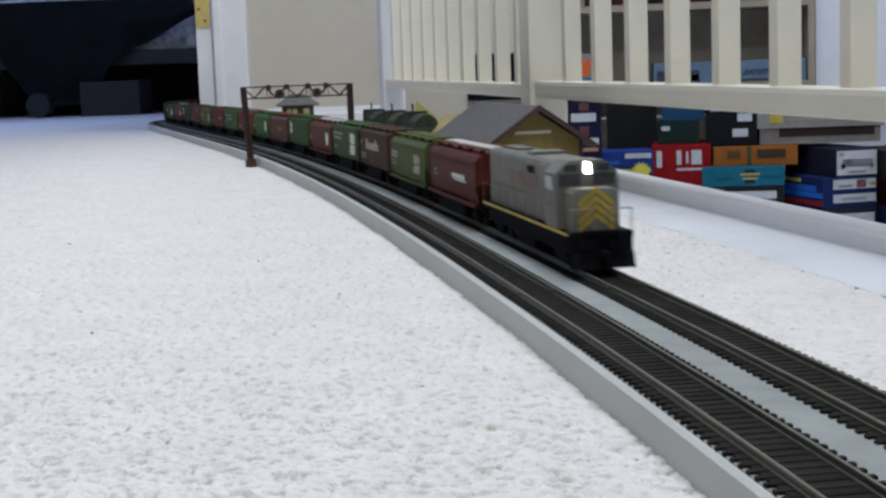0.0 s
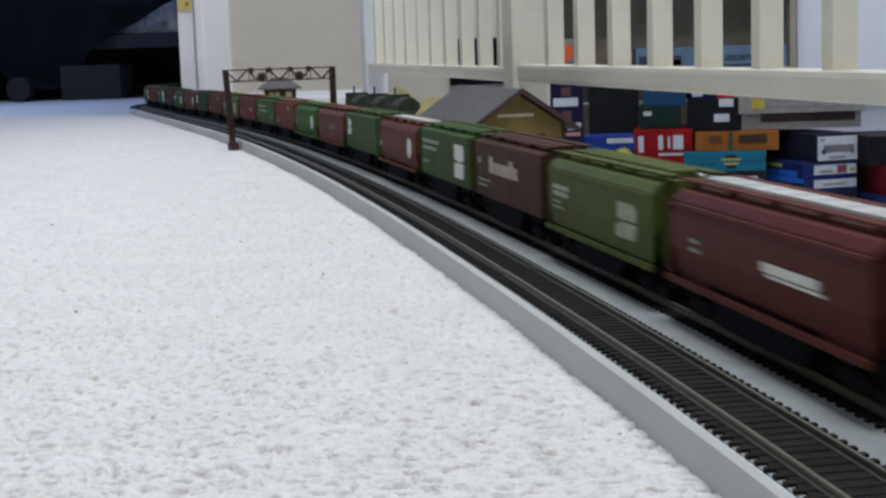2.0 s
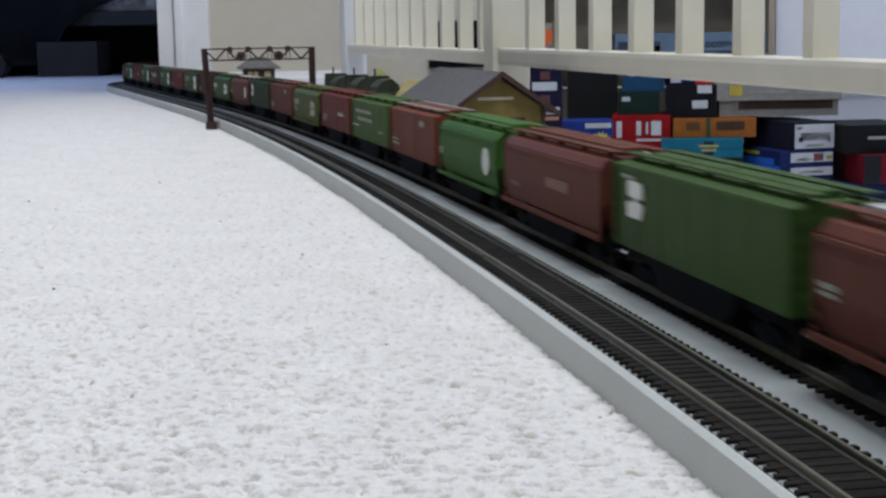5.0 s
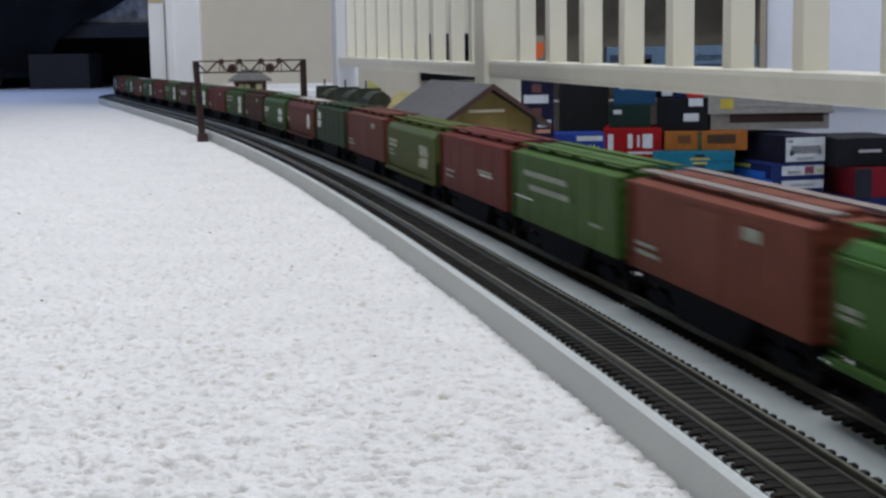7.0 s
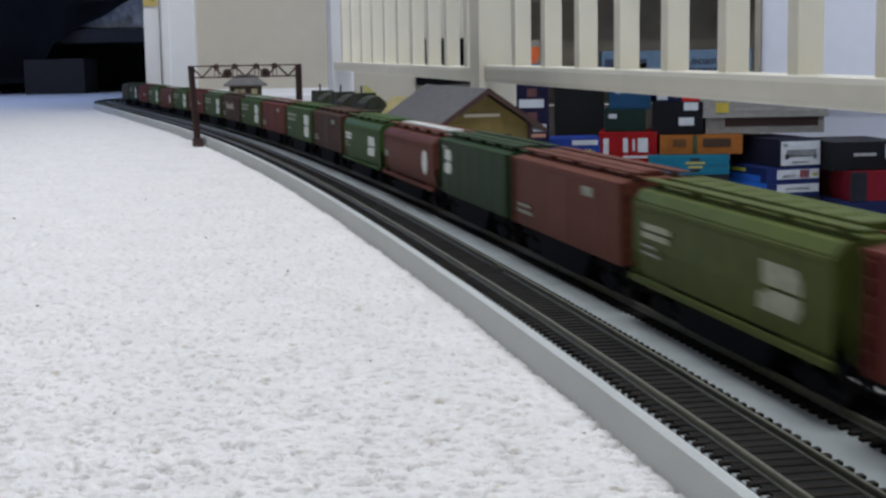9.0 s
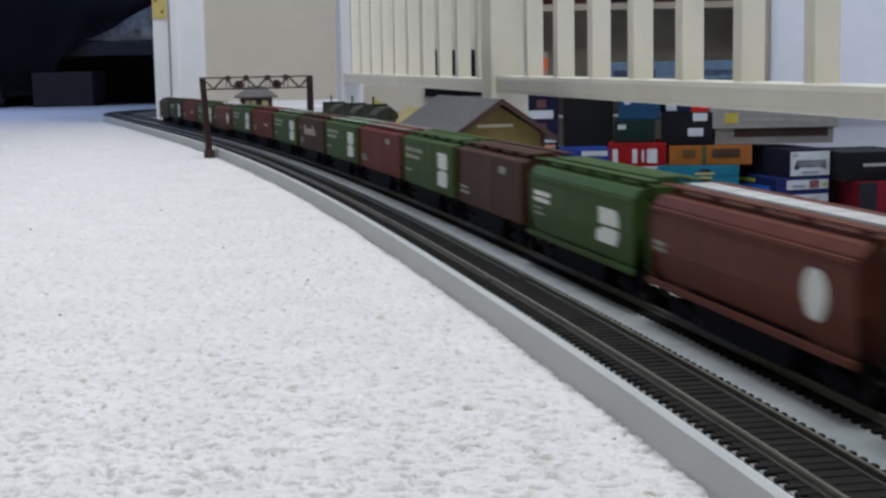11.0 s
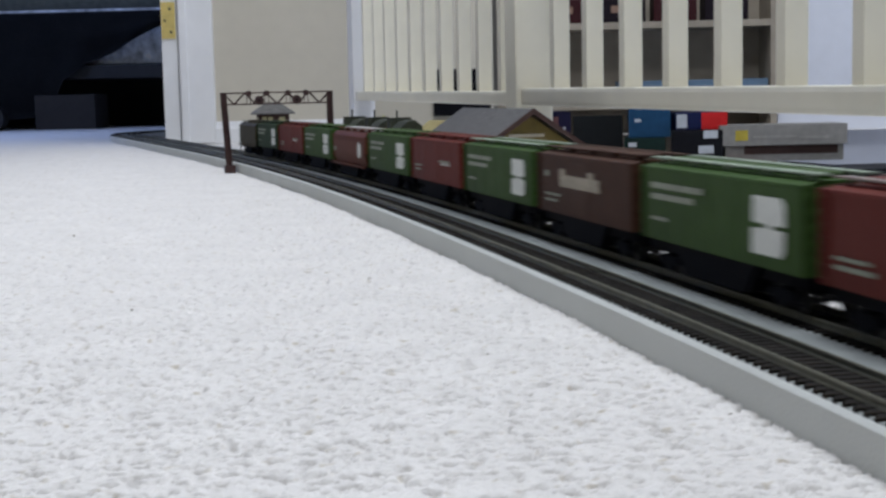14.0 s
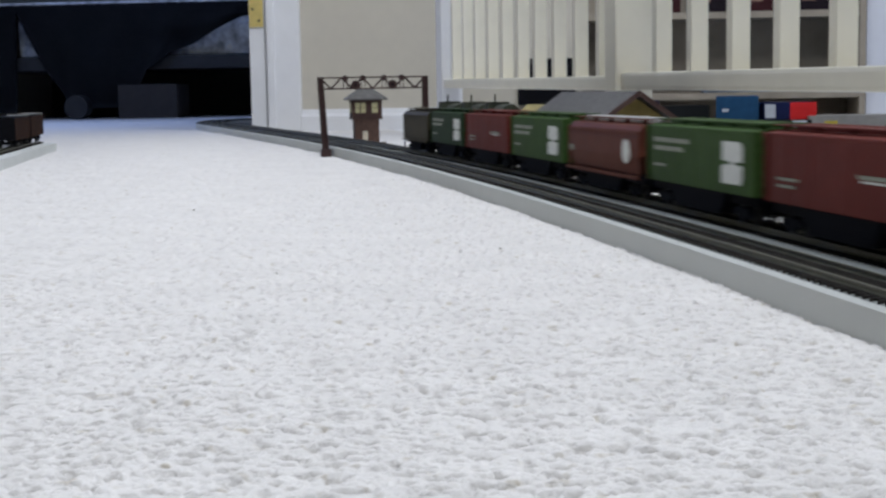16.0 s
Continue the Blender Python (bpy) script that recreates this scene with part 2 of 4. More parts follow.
def carpet():
    xs = np.concatenate([np.arange(-2.6, -0.9, 0.03), np.arange(-0.9, -0.34, 0.003), np.arange(-0.34, -0.22, 0.0014), np.arange(-0.22, 0.12, 0.00085), np.arange(0.12, 0.16, 0.002), np.arange(0.16, 0.34, 0.004), np.arange(0.34, 1.55, 0.05)])
    ys, y = [-4.7], -4.7
    while y < 7.0:
        y += 0.05 if y < 0.2 else min(0.05, max(0.0009, y / 430)) if y < 3.2 else 0.05
        ys.append(y)
    ys = np.array(ys)
    X, Y = np.meshgrid(xs, ys)
    lean = 0.35 * np.sin(Y * 190 + X * 60)
    Z = tufts((X + 0.001 * lean) / 1.1, Y, 0.0034, 1.3) * 0.0026 + tufts(X / 1.2, Y, 0.0018, 4.1) * 0.0012 - 0.0028
    Z -= pits(X, Y, 0.0092, 7.7) * 0.0046 + pits(X, Y, 0.0053, 2.9) * 0.0030
    Z += 0.0006 * np.sin(X * 37 + 2 * np.sin(Y * 11)) * np.sin(Y * 29)
    Z[Y > 3.5] = -0.0016
    w, h = len(xs), len(ys)
    verts = np.stack([X, Y, Z], -1).reshape(-1, 3)
    i = np.arange(w * h).reshape(h, w)
    quads = np.stack([i[:-1, :-1], i[:-1, 1:], i[1:, 1:], i[1:, :-1]], -1).reshape(-1, 4)
    c = verts[quads].mean(1)
    keep = ((c[:, 0] - P0[0]) * N[0] + (c[:, 1] - P0[1]) * N[1] < 0.2085) | (c[:, 1] > YW)
    quads = quads[keep]
    me = bpy.data.meshes.new("carpet")
    me.vertices.add(len(verts))
    me.vertices.foreach_set("co", verts.ravel())
    me.loops.add(quads.size)
    me.loops.foreach_set("vertex_index", quads.ravel())
    me.polygons.add(len(quads))
    me.polygons.foreach_set("loop_start", np.arange(0, quads.size, 4))
    me.update(calc_edges=True)
    me.validate()
    me.polygons.foreach_set("use_smooth", np.ones(len(me.polygons), bool))
    me.materials.append(CARPET)
    tagged(new("floor", me), "cream-white short tufted carpet covering the floor", "carpet", kind="structure")


carpet()


CRUMB = mat("dark_lint", (0.16, 0.13, 0.09), 0.9, scale=300)
for x, y, r in ((0.0385, 0.4945, 0.0011), (-0.040, 0.6100, 0.0008), (-0.37, 1.16, 0.0016), (-0.19, 1.02, 0.0013), (-0.30, 1.30, 0.0016), (-0.11, 0.86, 0.0010), (-0.05, 0.47, 0.0008), (-0.22, 0.75, 0.0012)):
    b = bmesh.new()
    bmesh.ops.create_icosphere(b, subdivisions=1, radius=r * 0.62, matrix=Matrix.Translation((x, y, 0.0003)) @ Matrix.Diagonal((1.3, 1, 0.8, 1)))
    solid("lint_speck", b, CRUMB, "dark speck of lint on the carpet", "lint", group="specks on the carpet")

# ---- walls and openings ----
def struct(name, bm, material, label, category):
    return solid(name, bm, material, label, category, "structure")


struct("wall_back", box(-0.729, -0.045, YW, YW + 0.12, -0.5, 2.4), WALL, "plain cream painted wall beside the doorway", "wall")
struct("wall_back_left", box(-2.6, -2.35, YW, YW + 0.12, -0.05, 2.4), WALL, "plain cream painted wall beyond the doorway", "wall")
struct("wall_above_door", box(-2.35, -0.729, YW, YW + 0.12, 2.05, 2.4), WALL, "plain cream painted wall above the doorway", "wall")
struct("wall_left", box(-2.72, -2.6, -4.7, 7.1, -0.05, 2.4), WALL, "plain cream painted side wall", "wall")
struct("wall_behind", box(-2.72, 2.32, -4.82, -4.7, -0.5, 2.4), WALL, "plain cream painted wall", "wall")
struct("wall_right", box(2.2, 2.32, -4.7, 4.2, -0.5, 2.4), LILAC, "cool white painted wall", "wall")
struct("wall_stair", box(0.655, 2.2, 3.66, 3.80, -0.5, 2.4), LILAC, "cool white painted wall of the stair alcove", "wall")
struct("wall_alcove", box(-0.045, 0.655, 3.80, 3.90, -0.5, 2.4), WALL, "plain cream wall behind the bookcase", "wall")
# These two walls are coloured near black because the room is unlit.
struct("wall_far_room", box(-2.72, 1.6, 7.0, 7.12, -0.05, 2.4), WOOD_AND_SHADE, "far room wall, with the room's darkness put into its colour", "wall")
struct("wall_far_side", box(0.6, 0.72, 3.90, 7.0, -0.05, 2.4), WOOD_AND_SHADE, "far room side wall, with the room's darkness put into its colour", "wall")
struct("ceiling", box(-2.72, 2.32, -4.82, 7.12, 2.4, 2.5), TRIM, "plain white ceiling", "ceiling")
struct("stair_floor", box(-0.6, 2.2, -4.7, 3.9, -0.46, -0.40), LILAC, "pale lower floor beside the raised carpeted floor", "floor")

# door casing and jamb
struct("trim_casing", box(-0.8135, -0.729, YW - 0.018, YW + 0.02, 0, 2.1, 0.003), TRIM, "white moulded door casing", "door casing")
struct("trim_casing_bead", box(-0.809, -0.791, YW - 0.025, YW - 0.0175, 0, 2.1, 0.003), TRIM, "white bead on the door casing", "door casing")
door = thing("door_jamb", "white door jamb with a brass hinge in an open doorway", "door jamb", kind="structure")
part("jamb_board", box(-0.855, -0.8165, YW - 0.012, YW + 0.12, 0, 2.05, 0.002), TRIM, door)
hinge = part("hinge", box(-0.853, -0.8185, YW - 0.0165, YW - 0.0125, 0.256, 0.345, 0.001), BRASS, door, "brass hinge leaf")
for k in range(3):
    x = (-0.829, -0.844, -0.831)[k]
    part("screw", tube((x, YW - 0.0195, 0.272 + 0.028 * k), (x, YW - 0.0165, 0.272 + 0.028 * k), 0.003), WOOD_AND_SHADE, hinge, "dark screw head")
struct("baseboard", prism([(YW - 0.016, -0.004), (YW, -0.004), (YW, 0.052), (YW - 0.006, 0.052), (YW - 0.009, 0.040), (YW - 0.016, 0.034)], -0.7285, -0.38), TRIM, "white moulded baseboard", "baseboard")


# ---- floor edge and railing ----
def along(profile, s0, s1, k=2):
    """A straight strip beside the track, from s0 to s1."""
    bm = bmesh.new()
    a = [bm.verts.new((*(P0 + D * s0 + N * o), z)) for o, z in profile]
    b = [bm.verts.new((*(P0 + D * s1 + N * o), z)) for o, z in profile]
    m = len(profile)
    bm.faces.new(a)
    bm.faces.new(b[::-1])
    for i in range(m):
        bm.faces.new((a[i], b[i], b[(i + 1) % m], a[(i + 1) % m]))
    bmesh.ops.recalc_face_normals(bm, faces=bm.faces[:])
    return bm


struct("ledge", along([(0.2145, -0.45), (0.325, -0.45), (0.325, -0.002), (0.2155, -0.002), (0.2145, -0.003)], -5.2, 3.15), LEDGE, "smooth white painted ledge along the carpet's edge", "ledge")
# Two dark strips draw the thin shadow line along the carpet's edge.
struct("underlay", along([(0.18, -0.02), (0.2143, -0.02), (0.2143, -0.010), (0.18, -0.010)], -5.2, 3.15), WOOD_AND_SHADE, "dark strip for the shade in the gap at the carpet's cut edge", "gap")
struct("ledge_seam", along([(0.2120, -0.012), (0.21445, -0.012), (0.21445, -0.0025), (0.2120, -0.0030)], -5.2, 3.15), WOOD_AND_SHADE, "dark strip for the shadow line between the carpet and the ledge", "seam")
struct("ledge_curb", along([(0.286, -0.002), (0.314, -0.002), (0.314, 0.0095), (0.311, 0.0125), (0.289, 0.0125), (0.286, 0.0095)], -5.2, 2.62), TRIM, "white painted wooden curb strip on the ledge", "curb")

R0, RD = np.array([-0.320, 3.006]), np.array([0.2568, -0.9665])
RN = np.array([-RD[1], RD[0]])
RAILING_POSE = Matrix.Translation((R0[0], R0[1], 0.0105)) @ Matrix.Rotation(math.atan2(RD[1], RD[0]), 4, "Z") @ Matrix.Rotation(0.0071, 4, "Y")
railing = thing("railing", "ivory painted wooden railing with square spindles above the ledge", "railing", RAILING_POSE)
part("bottom_rail", box(0.0, 1.19, -0.005, 0.030, 0.087, 0.105, 0.0045), GATE, railing)
part("bottom_rail", box(1.2375, 4.2, -0.005, 0.030, 0.088, 0.1085, 0.0045), GATE, railing)
part("top_rail", box(0.0, 4.2, -0.012, 0.038, 0.90, 0.94, 0.004), GATE, railing)
part("post", box(1.1895, 1.2375, -0.011, 0.036, -0.012, 0.96, 0.003), GATE, railing)
part("end_post", box(-0.06, 0.0, -0.010, 0.035, -0.3, 0.96, 0.003), TRIM, railing)
SPINDLE = mesh_of("spindle", box(-0.0080, 0.0080, 0.003, 0.022, 0.105, 0.905, 0.001), GATE)
for k in range(36):
    x = 1.811 + 0.117 * (k - 15)
    if x < 0.03 or abs(x - 1.2135) < 0.05 or x > 4.1:
        continue
    ob = new("spindle", SPINDLE)
    ob.parent = railing
    ob.location = (x, 0, 0)

# ---- roadbed and tracks ----
struct("roadbed", sweep([(0.0, -0.006), (0.0800, -0.006), (0.0800, TOP - 0.0015), (0.0785, TOP), (0.0015, TOP), (0.0, TOP - 0.0015)], LINES), FOAM, "grey foam roadbed strip lying on the carpet", "roadbed")
# Thin cover that carries the shaded grey of the top.
struct("roadbed_top", sweep([(0.0022, TOP - 0.0004), (0.0778, TOP - 0.0004), (0.0778, TOP + 0.0005), (0.0022, TOP + 0.0005)], LINES), SHADED_TOP, "top of the foam roadbed, in a darker grey for the dimmer light on it", "roadbed")

TIE_MESH = mesh_of("tie", box(-0.0013, 0.0013, -0.0152, 0.0152, 0, 0.0014, 0.0002), TIE)


def tie_pose(s, off):
    p, h = ref(s)
    p = p + np.array([h[1], -h[0]]) * off
    return Matrix.Translation((p[0], p[1], TOP + 0.0001)) @ Matrix.Rotation(math.atan2(h[1], h[0]), 4, "Z")


def track(label, off):
    t = thing("railway_track", label, "railway track", group="parallel tracks")
    for g in (-0.0087, 0.0087):
        o = off + g
        prof = [(o - 0.0009, TOP + 0.0014), (o + 0.0009, TOP + 0.0014), (o + 0.0009, TOP + 0.0017), (o + 0.0003, TOP + 0.0021), (o + 0.0003, TOP + 0.0033), (o + 0.0006, TOP + 0.0035),
                (o + 0.0005, RAILTOP - 0.0002), (o - 0.0005, RAILTOP - 0.0002), (o - 0.0006, TOP + 0.0035), (o - 0.0003, TOP + 0.0033), (o - 0.0003, TOP + 0.0021), (o - 0.0009, TOP + 0.0017)]
        part("rail", sweep(prof, LINES), RAIL, t, "nickel silver rail")
        joint = part("rail_joiner", box(-0.0065, 0.0065, g - 0.0010, g + 0.0010, 0.0012, 0.0026, 0.0002), RAIL, t, "dark metal rail joiner")
        joint.matrix_basis = tie_pose(0.235, off) @ Matrix.Translation((0, 0, 0.0004))
    # One dark strip stands for the web and for shade between ties.
    part("tie_web", sweep([(off - 0.0128, TOP), (off + 0.0128, TOP), (off + 0.0128, TOP + 0.0012), (off - 0.0128, TOP + 0.0012)], LINES), WEB_SHADE, t, "dark strip for the plastic web and the shade between the ties")
    # far and hidden ties, joined
    vs, fs = [], []
    ticks = [-4.7 + 0.0064 * i for i in range(1390)]
    for s in ticks:
        if -0.16 < s < 1.76:
            continue
        m, base = tie_pose(s, off), len(vs)
        for z in (0, 0.0014):
            for a, b in ((-1, -1), (1, -1), (1, 1), (-1, 1)):
                vs.append(m @ Vector((a * 0.0014, b * 0.0152, z)))
        fs += [[base + q for q in f] for f in ((4, 5, 6, 7), (0, 1, 5, 4), (1, 2, 6, 5), (2, 3, 7, 6), (3, 0, 4, 7))]
    me = bpy.data.meshes.new("tie_run")
    me.from_pydata(vs, [], fs)
    me.materials.append(TIE)
    rest = new("tie_run", me)
    rest.parent = t
    tagged(rest, "dark brown plastic ties", kind="stuff")
    return t


# ---- cars ----
def truck(x, parent):
    f = bmesh.new()
    for y in (-0.0125, 0.0125):
        bm_prism(f, [(x - 0.0135, 0.0055), (x - 0.011, 0.0085), (x - 0.004, 0.0085), (x - 0.003, 0.010), (x + 0.003, 0.010), (x + 0.004, 0.0085), (x + 0.011, 0.0085), (x + 0.0135, 0.0055), (x + 0.009, 0.0045), (x + 0.005, 0.0026), (x - 0.005, 0.0026), (x - 0.009, 0.0045)], y - 0.0012, y + 0.0012, "y")
    bm_box(f, x - 0.003, x + 0.003, -0.0115, 0.0115, 0.006, 0.0095)
    t = part("truck", f, BLACK, parent, "black sprung freight truck")
    for dx in (-0.0100, 0.0100):
        w = bmesh.new()
        for y in (-0.0085, 0.0085):
            bm_tube(w, (x + dx, y - 0.0013, 0.0052), (x + dx, y + 0.0013, 0.0052), 0.0052, seg=14)
        bm_tube(w, (x + dx, -0.009, 0.0052), (x + dx, 0.009, 0.0052), 0.0012, seg=6)
        part("wheelset", w, WHEEL, t, "dark metal wheelset")


def coupler(x, sgn, parent):
    b = bmesh.new()
    bm_box(b, x, x + sgn * 0.006, -0.0012, 0.0012, 0.0085, 0.011)
    bm_box(b, x + sgn * 0.004, x + sgn * 0.0078, -0.0028, 0.0022, 0.0078, 0.0118, 0.0005)
    part("coupler", b, BLACK, parent, "black knuckle coupler")


def ladder(x, y, z0, z1, material, parent):
    b = bmesh.new()
    for dx in (-0.0022, 0.0022):
        bm_box(b, x + dx - 0.0003, x + dx + 0.0003, y - 0.0004, y + 0.0004, z0, z1)
    k = 7
    for i in range(k):
        z = z0 + (i + 0.5) * (z1 - z0) / k
        bm_box(b, x - 0.0022, x + 0.0022, y - 0.0004, y + 0.0004, z - 0.0003, z + 0.0003)
    part("ladder", b, material, parent)


def marks(parent, length, style, w, z0, z1):
    """Painted lettering as plain bars, and emblems as plain shapes, on both flanks."""
    h = z1 - z0
    for s in (-1, 1):
        y = s * (w + 0.0003)

        def bar(name, a, b, c, d, m=WHITE):
            part(name, box((a - 0.5) * length, (b - 0.5) * length, y - 0.00025, y + 0.00025, z0 + c * h, z0 + d * h), m, parent)
        if style in ("emblem", "emblem_left"):
            o = 0.765 if style == "emblem" else 0.13
            wide, top, mid, low = (0.16, 0.83, 0.49, 0.16) if style == "emblem" else (0.10, 0.84, 0.62, 0.40)
            a, e, q = (o - 0.5) * length, (o + wide - 0.5) * length, 0.0030
            zt, zm, zl = z0 + top * h, z0 + mid * h, z0 + low * h
            part("emblem", prism([(a, zm + 0.0016), (a + 0.004, zm + 0.0009), (e, zm + 0.0009), (e, zt - q), (e - q, zt), (a, zt)], y - 0.00025, y + 0.00025, "y"), WHITE, parent)
            part("emblem", prism([(a - 0.001, zl), (e - q, zl), (e, zl + q), (e, zm - 0.0009), (a + 0.004, zm - 0.0009), (a - 0.001, zm - 0.0016)], y - 0.00025, y + 0.00025, "y"), WHITE, parent)
            bar("emblem_stem", o + wide * 0.42, o + wide * 0.62, mid - 0.03, mid + 0.03)
            if style == "emblem":
                bar("lettering", 0.10, 0.46, 0.72, 0.80, FADED)
                bar("lettering", 0.10, 0.40, 0.57, 0.65, FADED)
                bar("lettering", 0.10, 0.22, 0.28, 0.33, FADED)
            else:
                bar("lettering", 0.08, 0.18, 0.86, 0.90, FADED)
        elif style in ("hopper_emblem", "hopper_faded"):
            m = WHITE if style == "hopper_emblem" else SOFTINK
            a, e, q = 0.22 * length, 0.37 * length, 0.0035
            part("emblem", prism([(a, z0 + 0.54 * h), (e, z0 + 0.54 * h), (e, z0 + 0.80 * h - q), (e - q, z0 + 0.80 * h), (a, z0 + 0.80 * h)], y - 0.00025, y + 0.00025, "y"), m, parent)
            part("emblem", prism([(a - 0.003, z0 + 0.25 * h), (e - q, z0 + 0.25 * h), (e, z0 + 0.25 * h + q), (e, z0 + 0.50 * h), (a + 0.006, z0 + 0.50 * h), (a - 0.003, z0 + 0.42 * h)], y - 0.00025, y + 0.00025, "y"), m, parent)
            bar("lettering", 0.09, 0.26, 0.69, 0.77, m)
            bar("lettering", 0.09, 0.25, 0.57, 0.65, m)
            bar("lettering", 0.09, 0.17, 0.44, 0.48, FADED)
            bar("lettering", 0.09, 0.20, 0.34, 0.38, FADED)
        elif style == "words":
            for i in range(7):
                bar("letter", 0.30 + i * 0.061, 0.350 + i * 0.061, 0.48, 0.78 if i in (0, 5) else 0.68, INK)
            bar("lettering", 0.12, 0.16, 0.62, 0.72, FADED)
            bar("lettering", 0.12, 0.30, 0.30, 0.34, FADED)
            bar("lettering", 0.12, 0.26, 0.20, 0.24, FADED)
        elif style == "round":
            b = bmesh.new()
            m = Matrix.Translation((0.34 * length, y, z0 + 0.55 * h)) @ Matrix.Rotation(math.pi / 2, 4, "X")
            bmesh.ops.create_cone(b, cap_ends=True, segments=24, radius1=0.0080, radius2=0.0080, depth=0.0006, matrix=m)
            part("emblem", b, WHITE, parent, "round white emblem")
            bar("lettering", 0.05, 0.12, 0.50, 0.56, FADED)
            bar("lettering", 0.05, 0.12, 0.42, 0.47, FADED)
        elif style == "block":
            bar("emblem", 0.55, 0.79, 0.51, 0.62)
            bar("emblem", 0.57, 0.81, 0.455, 0.49)
            bar("lettering", 0.16, 0.21, 0.55, 0.60, FADED)
            bar("lettering", 0.16, 0.22, 0.43, 0.48, FADED)
        elif style == "small":
            bar("lettering", 0.72, 0.80, 0.74, 0.86, FADED)
            bar("lettering", 0.08, 0.22, 0.30, 0.34, FADED)
            bar("lettering", 0.08, 0.24, 0.20, 0.25, FADED)
        elif style == "faded":
            bar("lettering", 0.16, 0.60, 0.70, 0.78, FADED)
            bar("lettering", 0.22, 0.62, 0.50, 0.58, FADED)
            bar("lettering", 0.06, 0.25, 0.345, 0.365)
            bar("lettering", 0.80, 0.90, 0.30, 0.34, FADED)
        elif style == "faint":
            bar("lettering", 0.50, 0.72, 0.48, 0.66, DULL)
            bar("lettering", 0.12, 0.22, 0.30, 0.38, DULL)
        elif style == "stripe":
            bar("lettering", 0.64, 0.83, 0.50, 0.55, FADED)
            bar("lettering", 0.66, 0.83, 0.455, 0.480, WHITE)
            bar("lettering", 0.12, 0.26, 0.34, 0.38, FADED)
            bar("lettering", 0.12, 0.24, 0.24, 0.28, FADED)


def end_detail(body_mat, L, parent, z0, z1, hw):
    ladder(-L / 2 + 0.006, -hw - 0.0008, z0, z1, body_mat, parent)
    ladder(L / 2 - 0.006, hw + 0.0008, z0, z1, body_mat, parent)
    coupler(L / 2, 1, parent)
    coupler(-L / 2, -1, parent)
    truck(-L / 2 + 0.026, parent)
    truck(L / 2 - 0.026, parent)


def underside(L, z0, car):
    """Dark frame; between the trucks a black block for low bays, brake gear and shade."""
    part("underframe", box(-L / 2 + 0.004, L / 2 - 0.004, -0.0135, 0.0135, 0.0106, z0 + 0.0005), BLACK, car, "black underframe")
    u = bmesh.new()
    bm_prism(u, [(-L / 2 + 0.043, z0), (L / 2 - 0.043, z0), (L / 2 - 0.054, 0.0035), (-L / 2 + 0.054, 0.0035)], -0.0165, 0.0165, "y")
    part("centre_bay", u, BLACK, car, "black block for bays, brake gear and the shade under the car")
    for s in (-1, 1):
        for x in (-L / 2 + 0.004, L / 2 - 0.004):
            b = bmesh.new()
            bm_box(b, x - 0.003, x - 0.0024, s * 0.0165 - 0.0004, s * 0.0165 + 0.0004, 0.0055, z0)
            bm_box(b, x + 0.0024, x + 0.003, s * 0.0165 - 0.0004, s * 0.0165 + 0.0004, 0.0055, z0)
            bm_box(b, x - 0.003, x + 0.003, s * 0.0165 - 0.0008, s * 0.0165 + 0.0008, 0.0050, 0.0056)
            part("stirrup_step", b, BLACK, car)


def roof_work(L, hw, z1, body, board_mat, car):
    """Sloped roof with a raised hatch row between two long running boards."""
    part("roof", prism([(-hw + 0.001, z1 - 0.001), (hw - 0.001, z1 - 0.001), (hw - 0.001, z1 - 0.0002), (0.0105, z1 + 0.0016), (-0.0105, z1 + 0.0016), (-hw + 0.001, z1 - 0.0002)], -L / 2 + 0.0005, L / 2 - 0.0005), body, car)
    for i in range(4):
        x0 = -L / 2 + 0.008 + i * (L - 0.016) / 4
        part("hatch", box(x0, x0 + (L - 0.016) / 4 - 0.002, -0.0042, 0.0042, z1 + 0.0014, z1 + 0.0042, 0.0008), body, car)
    for s in (-1, 1):
        b = bmesh.new()
        y = s * 0.0092
        for k in (-1, 0, 1):
            bm_box(b, -L / 2 - 0.001, L / 2 + 0.001, y + k * 0.0020 - 0.0009, y + k * 0.0020 + 0.0009, z1 + 0.0036, z1 + 0.0043)
        for k in range(5):
            x = -L / 2 + 0.010 + k * (L - 0.020) / 4
            bm_box(b, x - 0.0002, x + 0.0002, y - 0.0016, y + 0.0016, z1 + 0.0012, z1 + 0.0037)
        part("running_board", b, board_mat, car)


